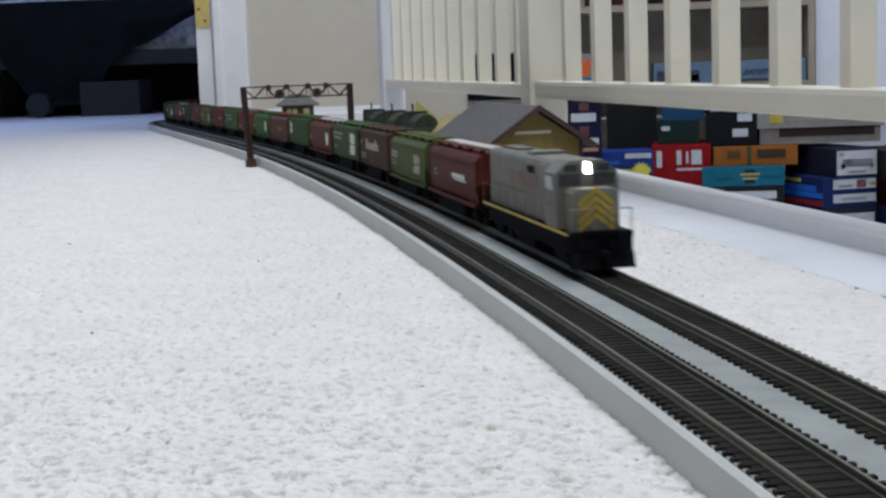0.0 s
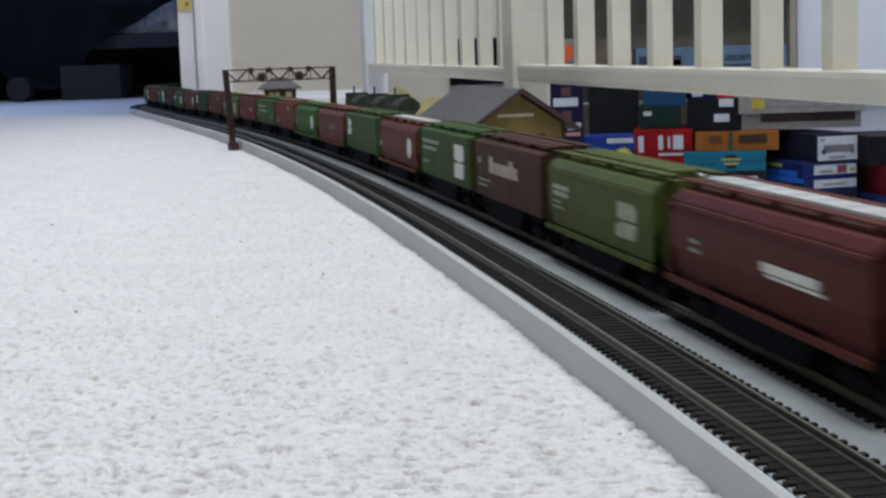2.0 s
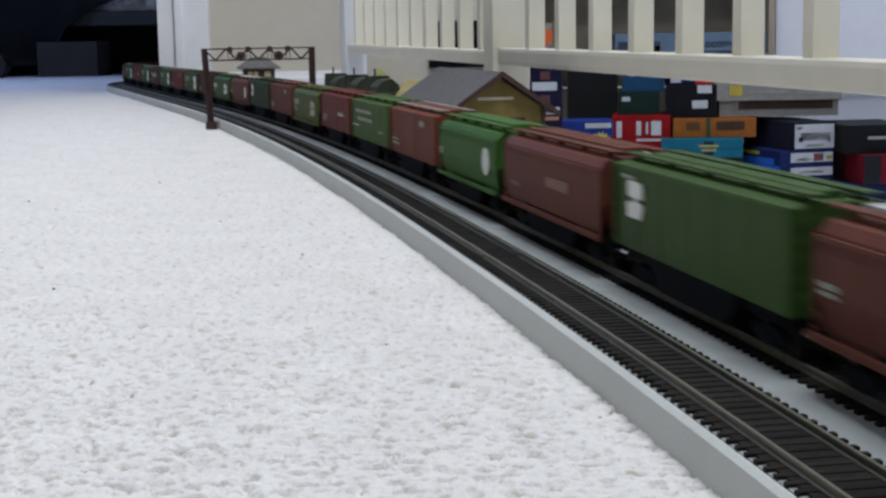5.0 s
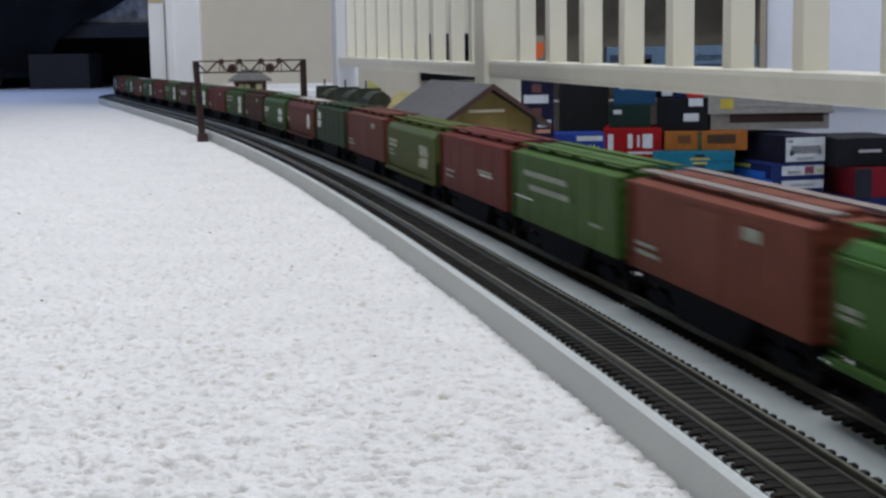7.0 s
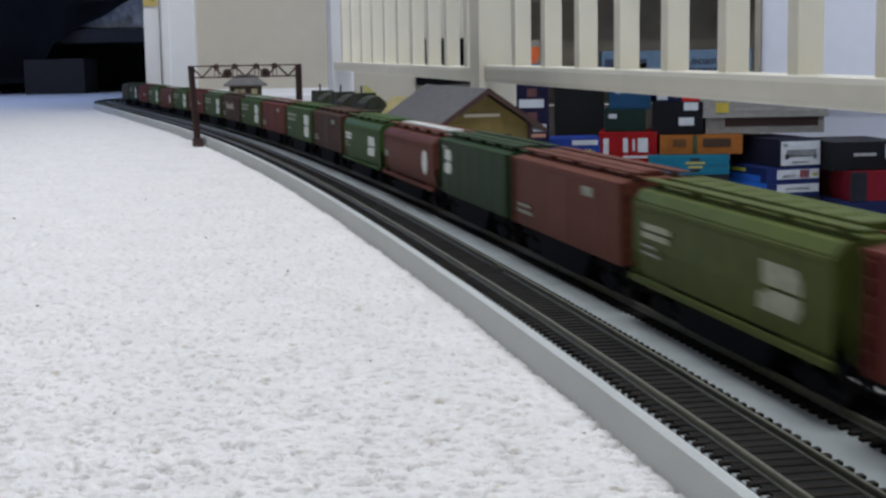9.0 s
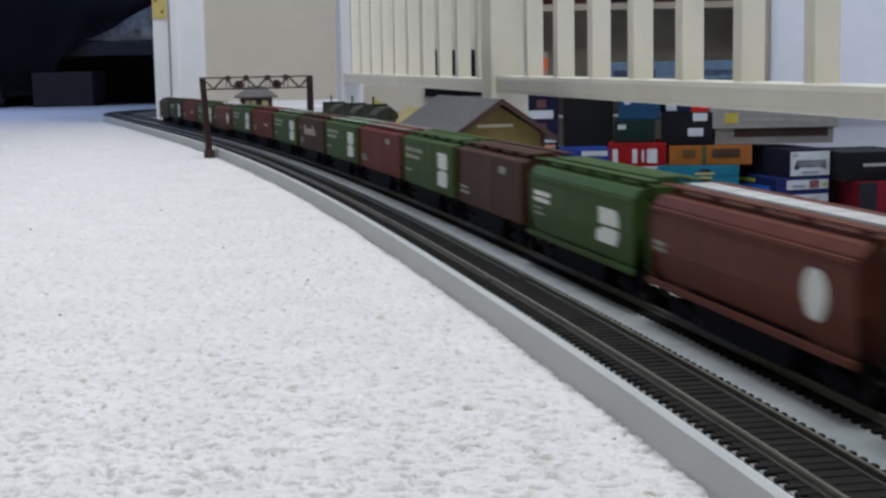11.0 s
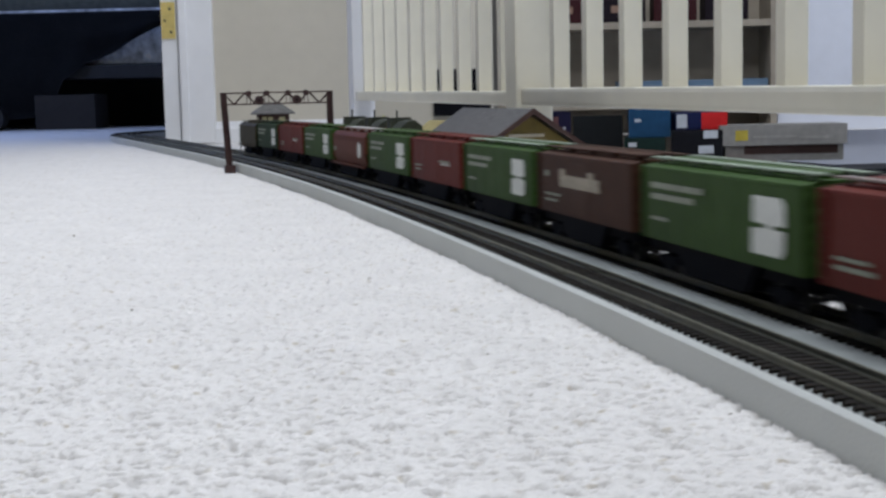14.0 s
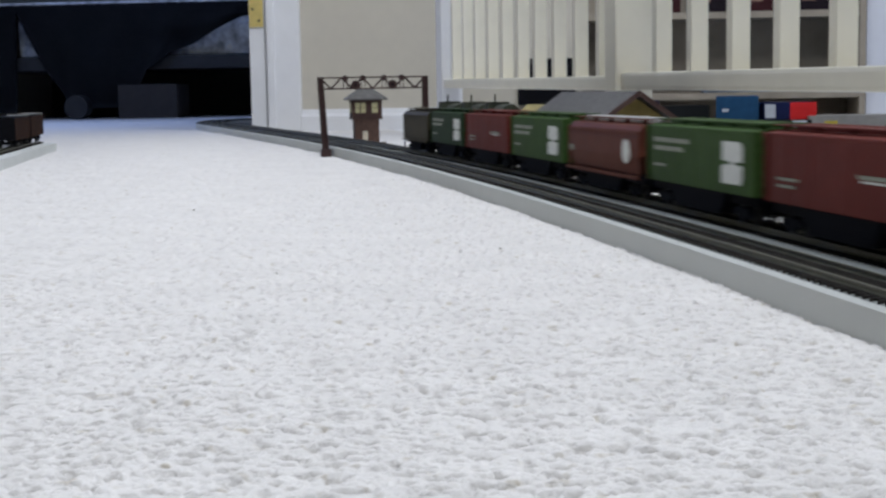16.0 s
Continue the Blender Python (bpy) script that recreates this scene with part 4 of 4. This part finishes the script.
# ---- station building ----
def station():
    ang = math.atan2(D[1], D[0]) - math.pi / 2
    at = Matrix.Translation((-0.002, 1.510, 0)) @ Matrix.Rotation(ang, 4, "Z")
    t = thing("station_building", "ochre wooden station with grey gabled roof beside the tracks", "model building", at)
    W, ze, zp, dep = 0.046, 0.0545, 0.0885, 0.30
    part("wall", prism([(-W, -0.001), (W, -0.001), (W, ze - 0.004), (0, zp - 0.007), (-W, ze - 0.004)], 0.0, dep, "y"), OCHRE, t)
    for i in range(14):
        z = 0.003 + i * 0.0056
        half = W if z < ze - 0.010 else W * (zp - 0.013 - z) / (zp - ze - 0.003)
        if half > 0.003:
            part("clapboard", prism([(-0.0007, z), (0.0002, z), (0.0002, z + 0.0054), (-0.0002, z + 0.0054)], -half, half), OCHRE, t)
    for s in (-1, 1):
        prof = [(0, zp), (s * (W + 0.013), ze - 0.007), (s * (W + 0.013), ze - 0.0105), (0, zp - 0.0035)]
        part("roof_slope", prism(prof, -0.012, dep + 0.012, "y"), SHINGLE, t, "grey shingled roof slope")
        part("barge_board", prism([(0, zp + 0.0006), (s * (W + 0.0135), ze - 0.0068), (s * (W + 0.0135), ze - 0.0118), (0, zp - 0.0055)], -0.0145, -0.0118, "y"), BROWNTRIM, t, "dark brown barge board")
    part("sign_board", box(-0.023, 0.014, -0.0020, -0.0008, 0.0600, 0.0630), PALE, t, "pale sign board over the gable window")
    w = part("window", box(0.010, 0.026, -0.0022, -0.0008, 0.026, 0.042), BROWNTRIM, t, "brown framed gable window")
    part("pane", box(0.012, 0.024, -0.0028, -0.0021, 0.028, 0.040), GLASSY, w)
    w = part("window", box(-0.026, -0.010, -0.0022, -0.0008, 0.026, 0.042), BROWNTRIM, t, "brown framed gable window")
    part("pane", box(-0.024, -0.012, -0.0028, -0.0021, 0.028, 0.040), GLASSY, w)
    part("corner_board", box(-W - 0.0008, -W + 0.003, -0.0018, 0.003, 0, ze), BROWNTRIM, t)
    part("corner_board", box(W - 0.003, W + 0.0008, -0.0018, 0.003, 0, ze), BROWNTRIM, t)
    return t


station()


# ---- boxes beyond the railing ----
def packed(label, x0, x1, z0, z1, y, deep, colour, turn=0.0, faces=(), name="model_box", flank=()):
    """A cardboard box with printed panels: faces of (u0, u1, v0, v1, colour) over its front."""
    w, h = x1 - x0, z1 - z0
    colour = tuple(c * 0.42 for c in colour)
    at = Matrix.Translation(((x0 + x1) / 2, y, z0)) @ Matrix.Rotation(turn, 4, "Z")
    t = thing(name, label, "cardboard box", at, group="boxes on the lower floor")
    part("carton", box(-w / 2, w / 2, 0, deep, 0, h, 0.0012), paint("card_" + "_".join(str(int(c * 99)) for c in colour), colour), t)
    for d0, d1, v0, v1, c in flank:
        part("printed_panel", box(-w / 2 - 0.0010, -w / 2 + 0.0004, d0 * deep, d1 * deep, v0 * h, v1 * h), paint("print_" + "_".join(str(int(q * 99)) for q in c), c), t)
    for u0, u1, v0, v1, c in faces:
        part("printed_panel", box((u0 - 0.5) * w, (u1 - 0.5) * w, -0.0010, 0.0004, v0 * h, v1 * h), paint("print_" + "_".join(str(int(q * 99)) for q in c), c), t)
    return t


PW, PK = (0.42, 0.44, 0.46), (0.015, 0.015, 0.02)
BASE = -0.40
packed("tall navy box stack printed with white labels", 0.036, 0.108, BASE, 0.066, 2.9, 0.16, (0.02, 0.018, 0.06), 0.05, ((0.18, 0.85, 0.90, 0.935, PW), (0.40, 0.66, 0.945, 0.98, (0.10, 0.045, 0.045)), (0.40, 0.66, 0.84, 0.88, (0.10, 0.045, 0.045)), (0.55, 0.92, 0.80, 0.83, PW), (0.3, 0.9, 0.775, 0.79, (0.35, 0.18, 0.12))))
packed("flat blue box with a white label", 0.100, 0.214, -0.078, -0.048, 3.0, 0.12, (0.03, 0.08, 0.45), 0.0, ((0.50, 0.96, 0.55, 0.88, PW), (0.02, 0.40, 0.15, 0.40, (0.02, 0.10, 0.30))))
packed("dark blue box with a yellow band", 0.108, 0.214, BASE, -0.0785, 3.0, 0.10, (0.02, 0.05, 0.14), 0.0, ((0.05, 0.95, 0.962, 0.985, (0.42, 0.36, 0.05)),))
packed("black glossy panel box standing on end", 0.135, 0.245, BASE, 0.05, 3.32, 0.06, (0.025, 0.028, 0.03), 0.0, ())
packed("red box with white lettering bars", 0.221, 0.345, -0.17, -0.045, 3.15, 0.16, (0.50, 0.015, 0.018), -0.12, ((0.08, 0.17, 0.62, 0.90, PW), (0.42, 0.50, 0.66, 0.90, PW), (0.58, 0.62, 0.68, 0.88, PW), (0.67, 0.84, 0.66, 0.90, PW), (0.42, 0.86, 0.56, 0.60, PW)))
packed("dark box under the red box", 0.221, 0.345, BASE, -0.17, 3.15, 0.16, (0.03, 0.03, 0.035), -0.12)
packed("dark green box with small print", 0.235, 0.323, -0.0445, 0.003, 3.17, 0.14, (0.02, 0.05, 0.04), -0.1, ((0.1, 0.3, 0.6, 0.8, PW),))
packed("blue box on the stack", 0.245, 0.335, 0.0035, 0.07, 3.18, 0.13, (0.03, 0.12, 0.26), -0.1, ((0.15, 0.3, 0.5, 0.6, PW),))
packed("teal box with an orange edged emblem", 0.322, 0.490, -0.133, -0.093, 3.10, 0.2, (0.02, 0.26, 0.40), -0.08, ((0.46, 0.70, 0.56, 0.66, (0.35, 0.30, 0.08)), (0.49, 0.67, 0.34, 0.44, (0.35, 0.30, 0.08)), (0.52, 0.64, 0.15, 0.30, PK), (0.52, 0.64, 0.70, 0.85, PK), (0.74, 0.98, 0.44, 0.52, (0.01, 0.07, 0.12)), (0.18, 0.40, 0.36, 0.44, (0.01, 0.07, 0.12))))
packed("black and white box below the teal one", 0.322, 0.490, BASE, -0.1335, 3.10, 0.2, (0.03, 0.03, 0.035), -0.08, ((0.1, 0.9, 0.90, 0.96, PW),))
packed("orange box with dark printed windows", 0.349, 0.522, -0.0925, -0.052, 3.13, 0.16, (0.58, 0.20, 0.04), -0.06, ((0.40, 0.45, 0.0, 1.0, (0.04, 0.06, 0.03)), (0.52, 0.86, 0.38, 0.82, (0.05, 0.03, 0.02)), (0.16, 0.32, 0.40, 0.80, (0.10, 0.05, 0.02))))
packed("black box with a white oval label", 0.335, 0.442, -0.0515, 0.018, 3.15, 0.14, (0.015, 0.015, 0.02), -0.1, ((0.52, 0.82, 0.28, 0.52, PW), (0.62, 0.9, 0.74, 0.98, PW)))
packed("navy and red box on the stack", 0.345, 0.455, 0.0185, 0.055, 3.17, 0.12, (0.02, 0.03, 0.12), 0.0, ((0.5, 1.0, 0.0, 1.0, (0.50, 0.02, 0.02)), (0.02, 0.22, 0.1, 0.9, PW)))
packed("white box with a dark lower edge", 0.449, 0.700, -0.0515, -0.018, 3.16, 0.12, (0.52, 0.50, 0.46), 0.02, ((0.16, 0.95, 0.45, 0.98, (0.05, 0.03, 0.025)),))
packed("long pale grey box with a yellow emblem", 0.436, 0.706, -0.0175, 0.026, 3.15, 0.12, (0.50, 0.48, 0.44), 0.02, ((0.12, 0.22, 0.25, 0.75, (0.38, 0.30, 0.05)), (0.26, 0.60, 0.35, 0.48, (0.25, 0.24, 0.22)), (0.62, 0.85, 0.3, 0.42, (0.25, 0.24, 0.22))))
packed("dark box with a white end label and black silhouette", 0.586, 0.682, -0.118, -0.060, 3.08, 0.22, (0.035, 0.038, 0.07), 0.32, ((0.03, 0.97, 0.06, 0.92, PW), (0.16, 0.88, 0.34, 0.62, PK), (0.12, 0.22, 0.28, 0.46, PK), (0.80, 0.90, 0.28, 0.46, PK), (0.08, 0.2, 0.74, 0.84, (0.2, 0.2, 0.2)), (0.3, 0.7, 0.12, 0.2, (0.2, 0.2, 0.2))))
LOWER = (0.025, 0.045, 0.20)
packed("blue box with a white end label and yellow streak", 0.555, 0.680, -0.1485, -0.1185, 3.07, 0.25, LOWER, 0.34, ((0.20, 0.98, 0.2, 0.85, PW), (0.62, 0.80, 0.25, 0.8, (0.25, 0.05, 0.06)), (0.86, 0.97, 0.35, 0.6, (0.35, 0.36, 0.08)), (0.3, 0.55, 0.3, 0.5, (0.3, 0.3, 0.3))), flank=((0.10, 0.62, 0.0, 0.45, (0.02, 0.10, 0.42)), (0.35, 0.72, 0.62, 0.86, (0.42, 0.43, 0.06)), (0.82, 0.97, 0.15, 0.9, PW)))
packed("blue and red box with a narrow white label", 0.555, 0.680, -0.1775, -0.149, 3.07, 0.25, LOWER, 0.34, ((0.20, 0.98, 0.25, 0.85, PW), (0.35, 0.8, 0.4, 0.6, (0.3, 0.3, 0.3))), flank=((0.0, 1.0, 0.62, 0.98, (0.02, 0.12, 0.50)), (0.0, 1.0, 0.05, 0.40, (0.20, 0.02, 0.03))))
packed("stacked dark boxes with white labels", 0.560, 0.680, BASE, -0.178, 3.07, 0.25, (0.03, 0.03, 0.05), 0.34, ((0.20, 0.95, 0.84, 0.93, PW), (0.20, 0.95, 0.70, 0.78, PW)))
packed("black box with small white print", 0.690, 0.840, -0.125, -0.066, 3.05, 0.2, (0.02, 0.02, 0.025), 0.15, ((0.30, 0.62, 0.50, 0.60, (0.3, 0.3, 0.3)), (0.75, 1.0, 0.4, 0.9, PW)))
packed("red and black box", 0.72, 0.86, -0.185, -0.1255, 3.02, 0.2, (0.30, 0.015, 0.03), 0.15, ((0.0, 0.25, 0.0, 1.0, PK),))
packed("navy box at the foot of the stack", 0.70, 0.88, BASE, -0.1855, 3.02, 0.2, (0.02, 0.03, 0.12), 0.15)


def shelf_unit():
    t = thing("bookcase", "tall taupe bookcase with dark items on its shelf", "bookcase", Matrix.Translation((0.34, 3.615, BASE)))
    part("back", box(-0.36, 0.29, 0.16, 0.17, 0, 1.9), TAUPE, t)
    part("side", box(-0.375, -0.36, 0, 0.17, 0, 1.9), TAUPE, t)
    part("side", box(0.29, 0.305, 0, 0.17, 0, 1.9), TAUPE, t)
    for z in (0.05, 0.46, 0.655, 1.0, 1.35):
        part("shelf", box(-0.3595, 0.2895, 0.002, 0.1595, z, z + 0.016), TAUPE, t)


shelf_unit()
blue_box = packed("pale blue box lettered in dark ink on the bookcase shelf", 0.262, 0.628, 0.0765, 0.128, 3.64, 0.1, (0.30, 0.46, 0.66), 0, ((0.02, 0.30, 0.05, 0.62, (0.05, 0.06, 0.10)), (0.22, 0.30, 0.12, 0.42, (0.35, 0.28, 0.05)), (0.55, 0.98, 0.04, 0.14, (0.05, 0.06, 0.10))))


def lettering(words, size, x, z, material, parent):
    """Raised words on the front of a box."""
    curve = bpy.data.curves.new("lettering", "FONT")
    curve.body, curve.size, curve.extrude = words, size, 0.0004
    made = bpy.data.objects.new("lettering", curve)
    me = bpy.data.meshes.new_from_object(made)
    bpy.data.objects.remove(made)
    me.materials.append(material)
    ob = new("lettering", me)
    ob.parent = parent
    ob.matrix_basis = Matrix.Translation((x, -0.0016, z)) @ Matrix.Rotation(math.pi / 2, 4, "X")


lettering("Locomotive", 0.0265, 0.023, 0.017, paint("dark_ink", (0.03, 0.03, 0.05)), blue_box)
for i in range(4):
    x = 0.10 + 0.125 * i
    packed("dark maroon boxed model on the upper shelf", x, x + 0.105, 0.2715, 0.33, 3.64, 0.1, ((0.09, 0.025, 0.03), (0.03, 0.02, 0.03))[i % 2], 0, ((0.2, 0.5, 0.4, 0.7, (0.25, 0.16, 0.12)),))




# small card against the bookcase
packed("small card in orange, white and blue", 0.079, 0.109, 0.0765, 0.158, 3.63, 0.006, (0.60, 0.56, 0.48), 0.2, ((0.25, 1.0, 0.46, 0.80, (0.62, 0.13, 0.04)), (0.0, 0.8, 0.30, 0.46, (0.62, 0.13, 0.04)), (0.0, 1.0, 0.0, 0.30, (0.03, 0.16, 0.30))))

solid("wall_unit", box(-0.192, -0.052, YW - 0.016, YW + 0.001, 0.054, 0.166, 0.002), BLACK, "low dark unit fixed to the cream wall", "wall unit")
ring = [(math.cos(a * math.pi / 14) * (0.021 if a % 2 == 0 else 0.014), math.sin(a * math.pi / 14) * (0.021 if a % 2 == 0 else 0.014)) for a in range(28)]
b = prism([(q[0], q[1]) for q in ring], 0.0, 0.003, "y")
solid("paper_star", b, mat("yellow_paper", (0.50, 0.46, 0.06), 0.7), "yellow paper starburst leaning on the boxes", "paper star", at=Matrix.Translation((0.188, 2.985, -0.088)))


# ---- scenery behind the train ----
FOREST = mat("dark_olive_scenery", (0.035, 0.04, 0.025), 0.9, scale=120, vary=0.4, bump=0.6)
PAPER = mat("pale_yellow_paper", (0.62, 0.60, 0.22), 0.8, scale=60)
TAN = mat("tan_scenery", (0.36, 0.30, 0.13), 0.9, scale=90, vary=0.2)


def at_line(s, off, z=0.0, turn=0.0):
    p, h = ref(s)
    p = p + np.array([h[1], -h[0]]) * off
    return Matrix.Translation((p[0], p[1], z)) @ Matrix.Rotation(math.atan2(h[1], h[0]) + turn, 4, "Z")


def flat_load(s, off, label):
    t = thing("model_truck", label, "model vehicle", at_line(s, off, 0) @ Matrix.Diagonal((1, 1, 1.2, 1)), group="dark models beside the line")
    part("chassis", box(-0.045, 0.045, -0.014, 0.014, 0.006, 0.018, 0.002), FOREST, t)
    part("bed", box(-0.045, 0.012, -0.015, 0.015, 0.018, 0.048, 0.004), FOREST, t)
    part("tarpaulin", prism([(-0.015, 0.048), (-0.013, 0.056), (-0.004, 0.062), (0.006, 0.060), (0.014, 0.054), (0.015, 0.048)], -0.040, 0.006), FOREST, t)
    part("aerial", tube((0.012, 0.006, 0.04), (0.012, 0.006, 0.072), 0.0012, seg=6), FOREST, t)
    part("cab", prism([(0.014, 0.018), (0.044, 0.018), (0.042, 0.042), (0.034, 0.064), (0.016, 0.064)], -0.014, 0.014, "y"), FOREST, t)
    for x in (-0.030, 0.028):
        for y in (-0.015, 0.015):
            part("wheel", tube((x, y - 0.003, 0.007), (x, y + 0.003, 0.007), 0.008, seg=14), BLACK, t)


for s_at, off_at in ((1.36, 0.172), (1.46, 0.166), (1.57, 0.160)):
    flat_load(s_at, off_at, "dark olive model truck standing beside the track")
b = bmesh.new()
v = [b.verts.new(q) for q in ((0, 0, 0), (0.085, 0.02, 0.0), (0.062, 0.016, 0.425), (0.018, 0.006, 0.462))]
b.faces.new(v)
bmesh.ops.solidify(b, geom=b.faces[:], thickness=0.0008)
solid("paper_flag", b, PAPER, "folded pale yellow paper propped behind the tracks", "paper", at=Matrix.Translation((-0.325, 3.45, BASE)))
b = bmesh.new()
bm_prism(b, [(-0.05, 0.0), (0.05, 0.0), (0.03, 0.040), (0.0, 0.055), (-0.02, 0.046)], -0.03, 0.03)
solid("tan_mound", b, TAN, "tan plaster mound beside the station", "mound", at=at_line(1.318, 0.205, 0, 0.3) @ Matrix.Diagonal((0.7, 0.9, 1.33, 1)))


# ---- standing train on the far side of the floor ----
def parked_car(at, label):
    car = thing("parked_gondola", label, "freight car", at, group="standing cars")
    L = 0.17
    p = paint("dark_brown", DKBROWN)
    part("body", box(-L / 2, L / 2, -0.0175, 0.0175, 0.0112, 0.046, 0.0006), BLACK, car)
    part("end_panel", box(-L / 2 - 0.0022, -L / 2 - 0.0002, -0.0172, 0.0172, 0.014, 0.048), PALE_ROOF, car, "pale silver end panel")
    for k in range(9):
        for s in (-1, 1):
            part("side_rib", box(-L / 2 + 0.006 + k * 0.0195, -L / 2 + 0.008 + k * 0.0195, s * 0.0178 - 0.0008, s * 0.0178 + 0.0008, 0.0115, 0.0435), p, car)
    end_detail(p, L, car, 0.012, 0.043, 0.0175)


def parked():
    turn = Matrix.Rotation(math.atan2(-D[1], -D[0]), 4, "Z")
    base = np.array([-0.987, 2.45]) - D * 0.087
    for k in range(2):
        q = base - D * 0.192 * k
        parked_car(Matrix.Translation((q[0], q[1], 0.0188)) @ turn, "dark brown standing freight car with a pale end")
    q = Matrix.Translation((base[0], base[1], 0)) @ turn
    bed = solid("roadbed_loop", box(-0.105, 2.5, -0.04, 0.036, -0.006, TOP), FOAM, "grey foam roadbed under the standing cars", "roadbed", "structure", at=q)
    t = thing("railway_track", "dark track under the standing cars", "railway track", q)
    for y in (-0.0087, 0.0087):
        part("rail", box(-0.105, 2.5, y - 0.0008, y + 0.0008, TOP + 0.002, RAILTOP - 0.0002), RAIL, t)
    ties = bmesh.new()
    for k in range(285):
        bm_box(ties, -0.104 + k * 0.009, -0.101 + k * 0.009, -0.0152, 0.0152, TOP, TOP + 0.0021)
    tagged(part("tie_run", ties, TIE, t), "dark brown plastic ties", kind="stuff")
    m = thing("signal_mast", "small dark signal mast on a square base", "signal", Matrix.Translation((-1.044, 2.537, 0)))
    part("base", box(-0.007, 0.007, -0.007, 0.007, -0.002, 0.008, 0.001), STEEL, m)
    part("mast", tube((0, 0, 0.008), (0, 0, 0.028), 0.002), STEEL, m)


parked()


# ---- far room ----
def far_room():
    t = thing("low_bed", "low dark bed frame with pale upper rail in the far room", "bed", Matrix.Translation((-1.75, 6.05, 0)))
    part("upper_rail", box(-0.82, 0.95, -0.01, 0.9, 0.478, 0.492, 0.003), SPECKLE, t, "pale grey upper rail")
    part("mattress", box(-0.81, 0.94, 0.02, 0.88, 0.4925, 0.68, 0.03), mat("grey_green_ticking", (0.10, 0.105, 0.09), 0.9, scale=40, vary=0.25), t, "grey-green mattress edge")
    part("platform", box(-0.82, 0.95, 0.0, 0.9, 0.205, 0.262, 0.004), WOOD_AND_SHADE, t)
    for x in (-0.70, 0.90):
        for y in (0.03, 0.85):
            part("leg", box(x - 0.02, x + 0.02, y - 0.02, y + 0.02, -0.001, 0.206), WOOD_AND_SHADE, t)
            part("upright", box(x - 0.015, x + 0.015, y - 0.015, y + 0.015, 0.262, 0.478), WOOD_AND_SHADE, t)
    solid("quilt", box(-2.42, -0.85, 6.12, 6.85, 0.2625, 0.44, 0.03), SPECKLE, "grey mottled quilt folded on the bed platform", "quilt")
    # draped cloth
    b = bmesh.new()
    cols, rows = 190, 14
    grid = []
    for j in range(rows + 1):
        row = []
        for i in range(cols + 1):
            u, w = i / cols, j / rows
            x = -2.56 + 1.46 * u
            hem = float(np.interp(x, (-3.0, -2.400, -2.384, -2.265, -2.15, -1.92, -1.83, -1.74, -1.62, -1.52, -1.43, -1.15), (0.03, 0.03, 0.445, 0.20, 0.04, 0.05, 0.20, 0.265, 0.313, 0.371, 0.415, 0.45)))
            z = 0.480 + (hem - 0.480) * w
            y = 6.03 - 0.014 * math.sin(u * 34 + w * 3) * w - 0.06 * w * (1 - w) - 0.010 * math.sin((u * 2.2 - w) * 9) * w
            row.append(b.verts.new((x, y, z)))
        grid.append(row)
    for r0, r1 in zip(grid, grid[1:]):
        for i in range(cols):
            b.faces.new((r0[i], r0[i + 1], r1[i + 1], r1[i]))
    bmesh.ops.solidify(b, geom=b.faces[:], thickness=0.004)
    solid("draped_cloth", b, DARKCLOTH, "black cloth draped from the bed's rail", "cloth", smooth=True)
    solid("cardboard_box", box(-1.94, -1.69, 5.96, 6.16, -0.001, 0.140, 0.003), CARD, "plain brown cardboard box on the floor under the bed", "cardboard box")
    c = bmesh.new()
    bm_tube(c, (-2.12, 5.95, 0.05), (-2.12, 6.02, 0.05), 0.05, seg=24)
    solid("round_tin", c, WOOD_AND_SHADE, "dark round tin lying on its side", "tin")


far_room()


# ---- ceiling lamps, out of view; those at y 2.3 and over the stairs are added ----
for x, y, r in ((0.20, 2.3, 0.45), (0.15, 0.30, 0.45), (1.5, 2.4, 0.30)):
    t = thing("ceiling_lamp", "round white ceiling lamp, added out of view", "ceiling lamp", Matrix.Translation((x, y, 0)), group="ceiling lamps")
    part("ring", tube((0, 0, 2.36), (0, 0, 2.4), r, seg=32), TRIM, t)

# ---- tracks last, with their nearest ties one by one ----
for label, off in (("dark track with nickel rails on grey roadbed", NEAR_OFF), ("dark track under the moving train", FAR_OFF)):
    t = track(label, off)
    for i in range(300):
        ob = new("tie", TIE_MESH)
        ob.parent = t
        ob.matrix_basis = tie_pose(-0.16 + 0.0064 * i, off)


def motions():
    for car, s0 in TRAIN:
        walk(car, [(0.5 * i, car_pose(s0 - gone(0.5 * i))) for i in range(33)])


motions()
